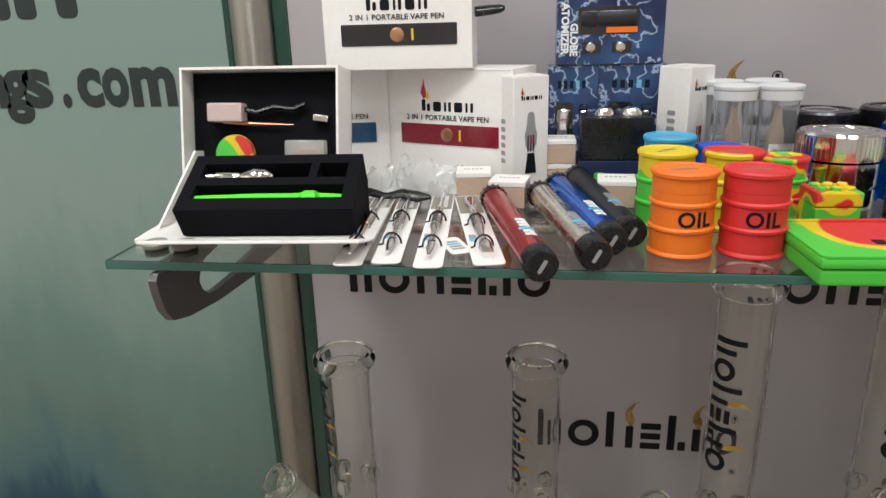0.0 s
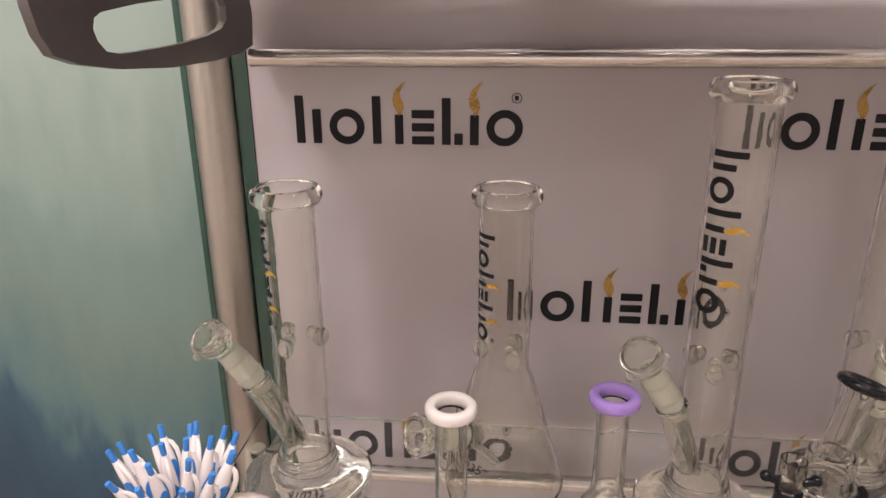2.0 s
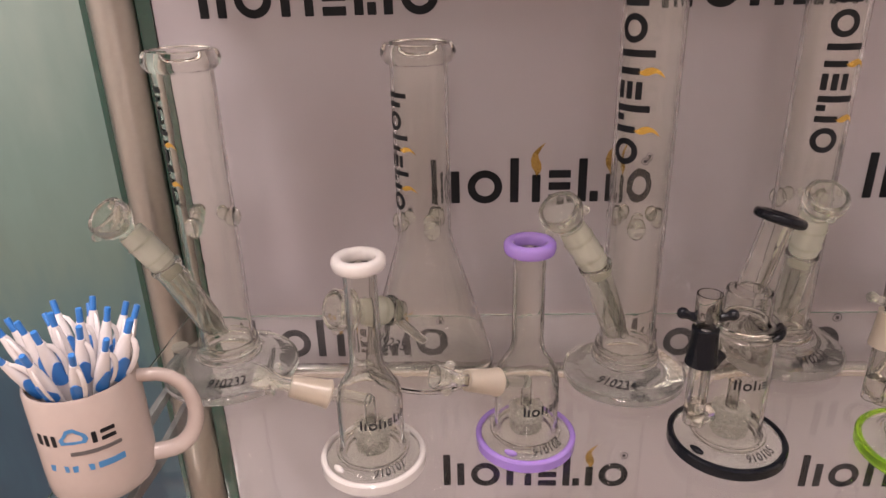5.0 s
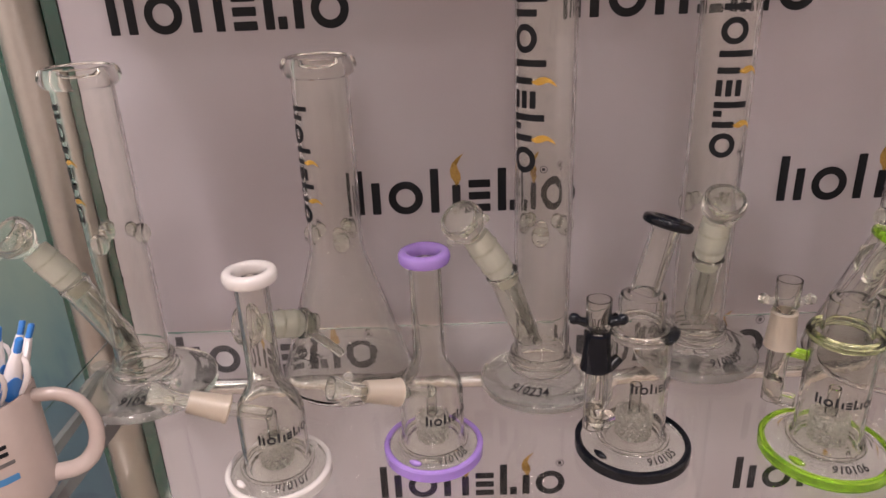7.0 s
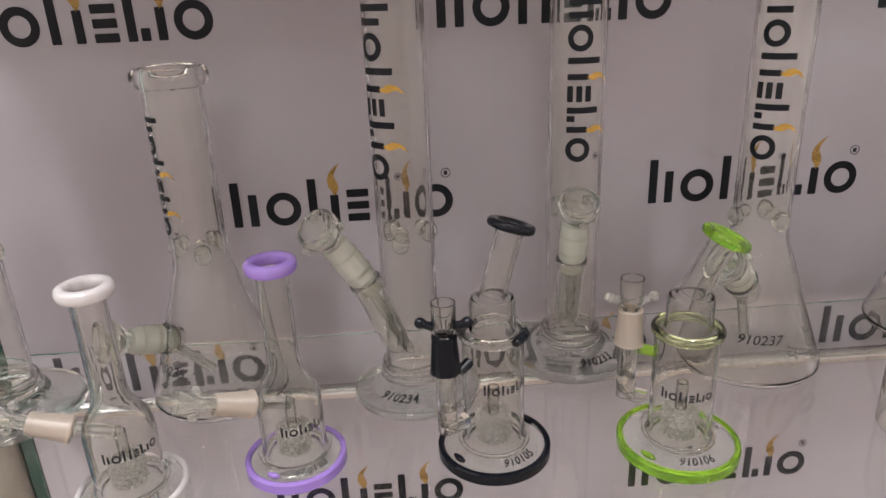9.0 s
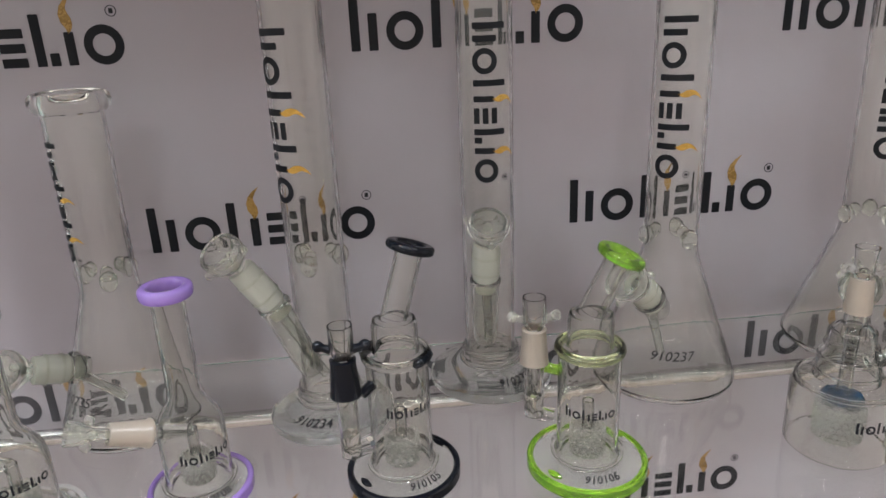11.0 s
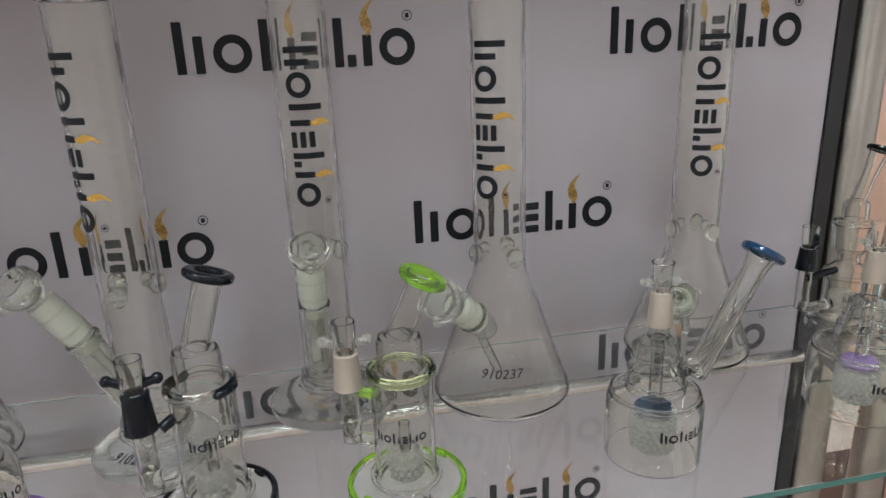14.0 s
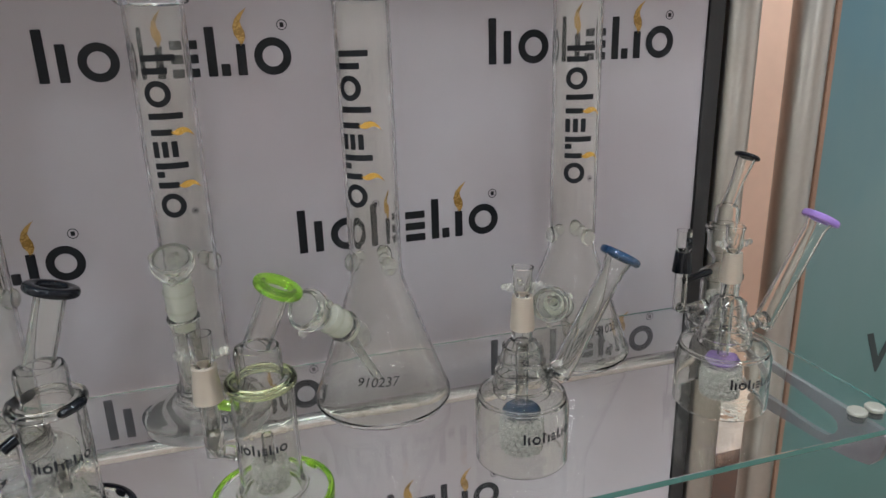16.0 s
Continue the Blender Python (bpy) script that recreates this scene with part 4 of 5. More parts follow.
for k in range(19):
    ring_r = 0.0295 if k < 11 else 0.0165
    a = 2 * math.pi * k / (11 if k < 11 else 6) + rng.uniform(-0.18, 0.18) + (0.3 if k >= 11 else 0)
    if k >= 17:
        ring_r, a = 0.005, 2.1 * k
    swing = rng.uniform(0.15, 0.95)
    tip = Vector((-swing * ring_r * math.cos(a + 0.5), -swing * ring_r * math.sin(a + 0.5), 0.007))
    lean = Vector((ring_r * math.cos(a), ring_r * math.sin(a), 0.095))
    face = -111 - math.degrees(a) + rng.uniform(-50, 50)
    m = Matrix.Translation((-0.243, 0.42, SHELF_LOW)) @ along(tip, lean) @ pose(0, 0, rng.uniform(0, 0.006), 0, 0, face) @ Matrix.Diagonal((0.84, 0.84, 0.97, 1))
    if first is None:
        first = pen()
        first.matrix_basis = m
    else:
        copy_thing(first, m)


# ---- top shelf: packets, tools and silicone jars ----
ZT = SHELF_TOP + 0.0004
CARD = material("white_carton", (0.86, 0.83, 0.82), 0.42, vary=0.04, scale=25, bump=0.03)
CARDIN = material("white_carton_edge", (0.74, 0.7, 0.67), 0.6, vary=0.06, scale=60)
KRAFT = material("beige_carton_side", (0.5, 0.37, 0.28), 0.6, vary=0.08, scale=50)
FOAM = material("black_foam", (0.006, 0.006, 0.008), 0.95, vary=0.3, scale=90, bump=0.6, spec=0.1)
BLACKP = material("black_plastic", (0.007, 0.007, 0.009), 0.28, vary=0.15, scale=60)
CHROME = material("chrome", (0.78, 0.77, 0.76), 0.1, 1.0, 0.08, 50)
GUNMETAL = material("dark_anodised_metal", (0.06, 0.06, 0.07), 0.25, 0.9, 0.1, 40)
NEON = material("neon_green_silicone", (0.12, 0.8, 0.02), 0.45)
COPPER = material("copper_tool", (0.6, 0.32, 0.2), 0.3, 1.0)
PINKISH = material("pale_plastic_adapter", (0.55, 0.42, 0.4), 0.35)
REDM = material("red_metallic_paint", (0.5, 0.008, 0.02), 0.24, 0.88, 0.08, 40, coat=0.2)
SILVERM = material("brushed_nickel", (0.76, 0.74, 0.69), 0.25, 1.0, 0.12, 60)
BLUEM = material("blue_metallic_paint", (0.012, 0.17, 0.8), 0.24, 0.88, 0.08, 40, coat=0.2)
SLATE = material("matt_black_paint", (0.016, 0.018, 0.024), 0.45, 0.2, 0.1, 60)
REDPRINT = material("red_print", (0.5, 0.03, 0.04), 0.35)
YELPRINT = material("yellow_print", (0.75, 0.5, 0.03), 0.35)
WHITEPRINT = material("white_print", (0.8, 0.8, 0.82), 0.4)
GREYPRINT = material("grey_print", (0.3, 0.3, 0.31), 0.4)
TAUPE = material("taupe_print", (0.24, 0.22, 0.18), 0.45)
CYANPRINT = material("pale_blue_print", (0.15, 0.45, 0.7), 0.35)
WINRED = material("dark_red_window", (0.2, 0.015, 0.03), 0.12, coat=0.7, vary=0.25, scale=30)
WINBLUE = material("dark_blue_window", (0.02, 0.07, 0.16), 0.12, coat=0.7, vary=0.25, scale=30)
WINBLACK = material("black_window", (0.01, 0.01, 0.013), 0.1, coat=0.7, vary=0.2, scale=30)
FILM = material("clear_plastic_film", (0.85, 0.85, 0.86), 0.16, spec=0.8)
FILM.node_tree.nodes["Principled BSDF"].inputs["Alpha"].default_value = 0.32
CAPW = material("white_cap_plastic", (0.7, 0.71, 0.74), 0.4)
CLEARP = glass("clear_plastic_tube", (0.95, 0.96, 0.98), 0.03, 1.12, 0.93, 0.0, 0.5)


def silicone(name, colours, scale=35.0, seed=0.0, sideways=0.0, shift=0.0, axis="X"):
    """Silicone, plain or marbled in flat patches of colour."""
    if len(colours) == 1:
        return material(name, colours[0], 0.5, vary=0.05, scale=60, bump=0.05)
    m = material(name, colours[0], 0.5)
    n, l = m.node_tree.nodes, m.node_tree.links
    at, sh, nz, ramp = n.new("ShaderNodeTexCoord"), n.new("ShaderNodeMapping"), n.new("ShaderNodeTexNoise"), n.new("ShaderNodeValToRGB")
    sh.inputs["Location"].default_value = (seed, seed * 0.7, seed * 0.3)
    nz.inputs["Scale"].default_value, nz.inputs["Detail"].default_value = scale, 0.6
    l.new(at.outputs["Object"], sh.inputs["Vector"])
    l.new(sh.outputs["Vector"], nz.inputs["Vector"])
    sep, lean = n.new("ShaderNodeSeparateXYZ"), n.new("ShaderNodeMath")
    l.new(at.outputs["Object"], sep.inputs[0])
    lean.operation, lean.inputs[1].default_value = "MULTIPLY_ADD", sideways
    l.new(sep.outputs[axis], lean.inputs[0])
    l.new(nz.outputs["Fac"], lean.inputs[2])
    add = n.new("ShaderNodeMath")
    add.inputs[1].default_value = shift
    l.new(lean.outputs[0], add.inputs[0])
    l.new(add.outputs[0], ramp.inputs["Fac"])
    el = ramp.color_ramp.elements
    stops = []
    for k, c in enumerate(colours):
        lo, hi = 0.5 + 0.09 * (k - len(colours) / 2), 0.5 + 0.09 * (k + 1 - len(colours) / 2)
        stops += [(lo + 0.012, c), (hi - 0.012, c)]
    while len(el) < len(stops):
        el.new(0.5)
    for e, (p, c) in zip(el, stops):
        e.position, e.color = p, (*c, 1)
    ramp.color_ramp.interpolation = "EASE"
    l.new(ramp.outputs["Color"], n["Principled BSDF"].inputs["Base Color"])
    return m


S_OR, S_RED, S_YEL, S_GRN, S_BLU = (0.78, 0.165, 0.01), (0.6, 0.024, 0.026), (0.7, 0.53, 0.01), (0.1, 0.53, 0.05), (0.075, 0.36, 0.62)
SIL_OR, SIL_RED = silicone("orange_silicone", [S_OR]), silicone("red_silicone", [S_RED])
SIL_BLU = silicone("sky_blue_silicone", [S_BLU])
SIL_YG = silicone("yellow_green_silicone", [S_GRN, S_YEL], 30, 6.1, 9.0, -0.22, "Z")
SIL_RY = silicone("red_yellow_silicone", [S_YEL, S_RED], 22, 4.1)
SIL_RASTA = silicone("rasta_silicone", [S_GRN, S_YEL, S_RED], 40, 7.7)
SIL_TRAY = silicone("rasta_tray_silicone", [S_GRN, S_YEL, S_RED], 14, 0.4, 7.0, 0.28)


def storm_material():
    """Dark blue card with pale forked streaks."""
    m = material("blue_storm_carton", (0.012, 0.045, 0.2), 0.3, coat=0.3)
    n, l = m.node_tree.nodes, m.node_tree.links
    at, nz, big = n.new("ShaderNodeTexCoord"), n.new("ShaderNodeTexNoise"), n.new("ShaderNodeTexNoise")
    nz.inputs["Scale"].default_value, nz.inputs["Detail"].default_value = 38, 5
    big.inputs["Scale"].default_value = 30
    l.new(at.outputs["Object"], nz.inputs["Vector"])
    l.new(at.outputs["Object"], big.inputs["Vector"])
    ramp, ramp2 = n.new("ShaderNodeValToRGB"), n.new("ShaderNodeValToRGB")
    l.new(nz.outputs["Fac"], ramp.inputs["Fac"])
    l.new(big.outputs["Fac"], ramp2.inputs["Fac"])
    el = ramp.color_ramp.elements
    for p in (0.478, 0.497, 0.516):
        el.new(p)
    for e, v in zip(el, (0, 0, 1, 0, 0)):
        e.color = (v, v, v, 1)
    e2 = ramp2.color_ramp.elements
    e2[0].position, e2[0].color = 0.35, (0.006, 0.014, 0.07, 1)
    e2[1].position, e2[1].color = 0.68, (0.022, 0.075, 0.2, 1)
    mix = n.new("ShaderNodeMix")
    mix.data_type = "RGBA"
    mix.inputs["B"].default_value = (0.42, 0.52, 0.7, 1)
    l.new(ramp.outputs["Color"], mix.inputs["Factor"])
    l.new(ramp2.outputs["Color"], mix.inputs["A"])
    l.new(mix.outputs["Result"], n["Principled BSDF"].inputs["Base Color"])
    return m


STORM = storm_material()


def upright(bm, x, z, y, dy=0.0):
    """Stands a flat drawing up: its x along x, its y along z, facing -y."""
    bmesh.ops.transform(bm, matrix=Matrix.Translation((x, y - dy, z)) @ pose(0, 0, 0, 90), verts=bm.verts)
    return bm


def bar_on(parent, name, x0, x1, z0, z1, y, mat, r=0.0006, thick=0.0003, label=""):
    bm = plate(bmesh.new(), rounded(x0, z0, x1, z1, min(r, (x1 - x0) / 2.1, (z1 - z0) / 2.1), 3), thick)
    return part(name, upright(bm, 0, 0, y), mat, parent, label)


def brand_bars(parent, x, z, w, y):
    """A brand mark drawn as plain upright bars with a small two-colour flame."""
    h = w * 0.16
    for a, b, tall in [(0.0, 0.07, 1.25), (0.1, 0.16, 0.8), (0.22, 0.37, 1), (0.43, 0.47, 1), (0.51, 0.56, 1), (0.62, 0.77, 1), (0.83, 0.87, 1), (0.92, 0.97, 1)]:
        bar_on(parent, "printed_bar", x + a * w, x + b * w, z, z + h * tall, y, INK, h * 0.2)
    f1 = [(0.03, 1.3), (-0.02, 1.9), (0.02, 2.6), (0.05, 3.3), (0.06, 2.6), (0.09, 2.0), (0.08, 1.4)]
    f2 = [(0.1, 1.2), (0.09, 1.6), (0.13, 2.2), (0.14, 1.7), (0.14, 1.3)]
    part("printed_flame", upright(plate(bmesh.new(), [(x + px * w, z + pz * h) for px, pz in f1], 0.0003), 0, 0, y), REDPRINT, parent, "red printed flame")
    part("printed_flame", upright(plate(bmesh.new(), [(x + px * w, z + pz * h) for px, pz in f2], 0.0003), 0, 0, y), YELPRINT, parent, "yellow printed flame")


def carton(bm, w, d, h):
    """A carton with its lid seam."""
    box(bm, 0, w, 0, d, 0, h, None, 0.0008)
    return bm


def pen_box(x, y, z, w, d, h, turn, window, colour, label, wz=0.34):
    ob = thing("carton_box", x, y, z, label, "box", "pen cartons", turn)
    part("carton", carton(bmesh.new(), w, d, h), CARD, ob)
    part("lid_seam", cube(0.001, w - 0.001, -0.0004, 0.0002, h * 0.985, h * 0.99), CARDIN, ob)
    part("window", upright(plate(bmesh.new(), rounded(w * 0.12, h * wz, w * 0.9, h * (wz + 0.18), 0.001, 3), 0.0004), 0, 0, 0), window, ob, colour + " window of the carton")
    bar_on(ob, "window_rim", w * 0.115, w * 0.905, h * (wz - 0.006), h * (wz - 0.002), 0.0, CARDIN)
    part("button", turned([(0, 0), (h * 0.06, 0), (h * 0.06, 0.0006), (h * 0.05, 0.001), (0, 0.001)], 22, Matrix.Translation((w * 0.5, -0.0004, h * (wz + 0.09))) @ pose(0, 0, 0, 90)), COPPER, ob, "round metal button")
    bar_on(ob, "clip", w * 0.595, w * 0.61, h * (wz + 0.04), h * (wz + 0.14), -0.0004, YELPRINT)
    brand_bars(ob, w * 0.3, h * (wz + 0.29), w * 0.42, 0.0)
    bm = lettering("2 IN 1 PORTABLE VAPE PEN", h * 0.064, 0, 1.05, "CENTER", 0.0001)
    part("caption", upright(bm, w * 0.5, h * (wz + 0.215), -0.0006), INK, ob)
    return ob


pen_box(-0.2585, 0.583, ZT, 0.124, 0.05, 0.104, 9, WINBLUE, "dark blue", "white carton for a pen with a dark blue window")
pen_box(-0.138, 0.605, ZT, 0.13, 0.052, 0.104, -22, WINRED, "dark red", "white carton for a pen with a dark red window")
top_box = pen_box(-0.181, 0.562, ZT + 0.1045, 0.129, 0.06, 0.1, 1, WINBLACK, "black", "white carton with a black window, standing on two cartons", 0.2)
part("cord_end", sweep(bmesh.new(), [(0.13, 0.02, 0.046), (0.142, 0.02, 0.047), (0.152, 0.02, 0.048), (0.156, 0.02, 0.0485)], [0.005, 0.005, 0.0042, 0.002], 12, False, 0.7), BLACKP, top_box, "black rounded cord end")


def globe_box(x, y, turn, h, w, label):
    ob = thing("carton_box", x, y, ZT, label, "box", "globe cartons", turn)
    part("carton", carton(bmesh.new(), w, w, h), CARD, ob)
    part("top_flap", cube(0.001, w - 0.001, 0.001, w - 0.001, h, h + 0.0006), CARDIN, ob)
    brand_bars(ob, w * 0.22, h * 0.8, w * 0.6, 0.0)
    globe = [(0.5 + 0.1 * math.cos(radians(a)), 0.66 + 0.04 * math.sin(radians(a))) for a in range(0, 181, 30)] + [(0.38, 0.58), (0.32, 0.5), (0.34, 0.42), (0.42, 0.36), (0.58, 0.36), (0.66, 0.42), (0.68, 0.5), (0.62, 0.58)]
    part("printed_globe", upright(plate(bmesh.new(), [(px * w, pz * h) for px, pz in globe], 0.0002), 0, 0, 0), GREYPRINT if w > 0.034 else CARDIN, ob, "grey printed glass globe")
    part("printed_base", upright(plate(bmesh.new(), [(0.4 * w, 0.34 * h), (0.34 * w, 0.16 * h), (0.66 * w, 0.16 * h), (0.6 * w, 0.34 * h)], 0.0003), 0, 0, -0.0002), INK, ob)
    for k in range(3):
        bar_on(ob, "printed_bar", (0.4 + 0.08 * k) * w, (0.43 + 0.08 * k) * w, 0.35 * h, 0.5 * h, -0.0003, INK)
    bar_on(ob, "printed_flame", 0.485 * w, 0.53 * w, 0.42 * h, 0.5 * h, -0.0007, REDPRINT)
    for k in range(6):
        bm = plate(bmesh.new(), rounded(0.35 * w, (0.24 + 0.07 * k) * h, 0.6 * w, (0.28 + 0.07 * k) * h, 0.001, 2), 0.0003)
        bmesh.ops.transform(bm, matrix=pose(0, 0, 0, 0, 0, -90) @ pose(-w, 0, 0, 90), verts=bm.verts)
        part("printed_bar", bm, GREYPRINT, ob)
    return ob


globe_box(-0.0162, 0.543, 32, 0.098, 0.0345, "tall white carton with a printed glass globe")
globe_box(0.132, 0.578, 42, 0.101, 0.033, "tall white carton with a pale printed globe")


def storm_box(x, y, z, w, d, h, turn, kind, label):
    ob = thing("carton_box", x, y, z, label, "box", "blue storm cartons", turn)
    part("carton", carton(bmesh.new(), w, d, h), STORM, ob)
    if kind == "flat":
        part("window", upright(plate(bmesh.new(), rounded(w * 0.2, h * 0.42, w * 0.76, h * 0.8, 0.003), 0.0004), 0, 0, 0), WINBLACK, ob)
        part("pen_body", turned([(0, 0), (0.0065, 0), (0.007, 0.012), (0.0055, 0.014), (0.007, 0.016), (0.007, w * 0.5), (0, w * 0.5)], 18, Matrix.Translation((w * 0.23, -0.0008, h * 0.64)) @ pose(0, 0, 0, 0, 90, 0) @ Matrix.Diagonal((1, 0.25, 1, 1))), GUNMETAL, ob)
        bar_on(ob, "orange_strip", w * 0.46, w * 0.75, h * 0.44, h * 0.52, -0.0004, SIL_OR)
        for x0 in (0.24, 0.52):
            bar_on(ob, "small_window", w * x0, w * (x0 + 0.18), h * 0.16, h * 0.32, 0, WINBLACK)
            part("glass_bead", turned([(0, 0), (0.005, 0), (0.004, 0.002), (0, 0.003)], 14, Matrix.Translation((w * (x0 + 0.08), -0.0004, h * 0.24)) @ pose(0, 0, 0, 90)), CHROME, ob)
        for txt, px in (("ATOMIZER", 0.045), ("GLOBE", 0.13)):
            bm = lettering(txt, h * 0.145, 0, 1.0, "LEFT", 0.0004)
            bmesh.ops.transform(bm, matrix=pose(0, 0, 0, 0, 0, -90), verts=bm.verts)
            part("caption", upright(bm, w * px, h * (0.86 if txt == "ATOMIZER" else 0.58), -0.0006), WHITEPRINT, ob)
    else:
        part("window", upright(plate(bmesh.new(), rounded(w * 0.16, h * 0.06, w * 0.52, h * 0.68, 0.004), 0.0004), 0, 0, 0), WINBLACK, ob)
        part("pen_body", turned([(0, 0), (0.0055, 0), (0.006, 0.03), (0.0045, 0.034), (0.007, 0.042), (0.006, 0.05), (0, 0.052)], 18, Matrix.Translation((w * 0.34, -0.0006, h * 0.12)) @ Matrix.Diagonal((1, 0.2, 1, 1))), CHROME if kind == "left" else GUNMETAL, ob)
        bar_on(ob, "small_window", w * 0.64, w * 0.8, h * 0.42, h * 0.66, 0, WINBLACK, 0.001)
        part("glass_bead", turned([(0, 0), (0.0035, 0), (0.003, 0.014), (0, 0.015)], 14, Matrix.Translation((w * 0.72, -0.0006, h * 0.46)) @ Matrix.Diagonal((1, 0.2, 1, 1))), CHROME, ob)
        for k in range(5):
            bar_on(ob, "printed_bar", w * (0.2 + 0.12 * k), w * (0.27 + 0.12 * k), h * 0.8, h * 0.87, 0, CYANPRINT if k == 3 else INK)
    return ob


storm_box(0.0125, 0.612, ZT, 0.0455, 0.03, 0.102, 0, "left", "dark blue carton with pale forked streaks and a black window")
storm_box(0.0585, 0.614, ZT, 0.060, 0.03, 0.102, -2, "right", "dark blue carton with pale forked streaks and small windows")
storm_box(0.0195, 0.61, ZT + 0.1026, 0.094, 0.03, 0.062, 1, "flat", "dark blue carton with a wide window lying on two cartons")

ce = thing("carton_box", 0.0394, 0.558, ZT, "flat dark blue carton with small white signs", "box")
part("carton", carton(bmesh.new(), 0.062, 0.042, 0.025), material("navy_carton", (0.012, 0.022, 0.07), 0.4, vary=0.1), ce)
part("caption", upright(lettering("CE", 0.0085, 0, 1.1), 0.026, 0.008, -0.0005), WHITEPRINT, ce)
part("printed_badge", upright(plate(bmesh.new(), rounded(0.014, 0.006, 0.023, 0.015, 0.002), 0.0003), 0, 0, 0), SIL_YG, ce)
part("printed_badge", upright(plate(bmesh.new(), rounded(0.043, 0.006, 0.05, 0.014, 0.002), 0.0003), 0, 0, 0), SIL_YG, ce)
tray = thing("display_tray", 0.0414, 0.559, ZT + 0.0257, "black foam-lined display tray with two glass globes", "tray")
part("tray_body", carton(bmesh.new(), 0.06, 0.04, 0.036), BLACKP, tray)
for gx in (0.02, 0.043):
    part("glass_globe", turned([(0, 0.0362), (0.009, 0.0365), (0.0088, 0.039), (0.006, 0.0425), (0, 0.044)], 24, Matrix.Translation((gx, 0.018, 0))), CHROME, tray, "shiny round globe")


def small_carton(x, y, z, turn, w=0.029, h=0.021):
    ob = thing("small_carton", x, y, z, "small square white carton with beige sides", "box", "small cartons", turn)
    part("sides", cube(-w / 2, w / 2, -w / 2, w / 2, 0, h - 0.0042, 0.0006), KRAFT, ob)
    part("lid", cube(-w / 2 - 0.0003, w / 2 + 0.0003, -w / 2 - 0.0003, w / 2 + 0.0003, h - 0.004, h, 0.0006), CARD, ob, "white carton lid")
    for k in range(5):
        part("printed_bar", cube(-0.009 + 0.0036 * k, -0.0068 + 0.0036 * k, 0.001, 0.0038, h, h + 0.0002), GREYPRINT, ob)
    return ob


for cx, cy, cz, ct in ((-0.050, 0.541, 0, 4), (-0.0175, 0.507, 0, -8), (0.0675, 0.511, 0, -4), (0.0216, 0.578, 0, 4), (0.0226, 0.578, 0.0215, 1)):
    small_carton(cx, cy, ZT + cz, ct)


def vapor_tube(p0, p1, mat, colour, label, print_mat):
    """A capped metal tube lying on the glass, from its far end to its near end."""
    a, b = Vector((*p0, ZT + 0.0103)), Vector((*p1, ZT + 0.0103))
    ob = new("metal_tube")
    ob.empty_display_size = 0.01
    ob.matrix_basis = along(a, b)
    tagged(ob, label, "tube", "metal tubes")
    d = span(a, b)
    r = 0.0094
    part("barrel", turned([(0, 0.006), (r, 0.006), (r, d - 0.014), (0, d - 0.014)], 36), mat, ob, colour + " metal barrel")
    part("end_cap", turned([(0, d - 0.0138), (r + 0.0008, d - 0.0138), (r + 0.0008, d - 0.002), (r - 0.0005, d), (0, d)], 36), BLACKP, ob, "black plastic end cap")
    bm = turned([(0, -0.004), (r - 0.001, -0.004), (r + 0.0006, -0.002), (r + 0.0006, 0.0058), (0, 0.0058)], 24)
    part("ribbed_cap", bm, BLACKP, ob, "ribbed black cap")
    for k in range(16):
        t = 2 * math.pi * k / 16
        part("rib", cube(-0.0006, 0.0006, -0.0004, 0.0006, -0.003, 0.0055, 0, pose(0, 0, 0, 0, 0, math.degrees(t)) @ Matrix.Translation((0, r + 0.0008, 0))), BLACKP, ob)
    part("slot", plate(bmesh.new(), rounded(-0.0045, -0.0012, 0.0045, 0.0012, 0.0011), 0.0003, Matrix.Translation((0, 0, d + 0.0002)) @ pose(0, 0, 0, 0, 0, 60)), GREYPRINT, ob)
    # print along the upper side, drawn as plain bars
    up = ob.matrix_basis.to_3x3().inverted() @ Vector((0.12, -0.25, 1))
    base = math.degrees(math.atan2(up.y, up.x))
    for k in range(6):
        bm = bend(plate(bmesh.new(), rounded(-0.004 if k != 3 else -0.0055, 0, 0.003 if k != 3 else 0.0045, 0.005, 0.001, 2), 0.0002), r + 0.0002, base + 90, d * 0.58 + 0.0064 * k)
        part("printed_bar", bm, CYANPRINT if k == 3 else print_mat, ob)
    return ob


vapor_tube((-0.0295, 0.484), (0.0088, 0.3255), REDM, "red", "red metallic tube with black caps lying on glass", WHITEPRINT)
vapor_tube((0.007, 0.498), (0.0405, 0.346), SILVERM, "brushed nickel", "brushed nickel tube with black caps lying on glass", GREYPRINT)
vapor_tube((0.0215, 0.532), (0.0525, 0.375), BLUEM, "blue", "blue metallic tube with black caps lying on glass", WHITEPRINT)
vapor_tube((0.039, 0.561), (0.0665, 0.393), SLATE, "matt black", "matt black tube with black caps lying on glass", GREYPRINT)


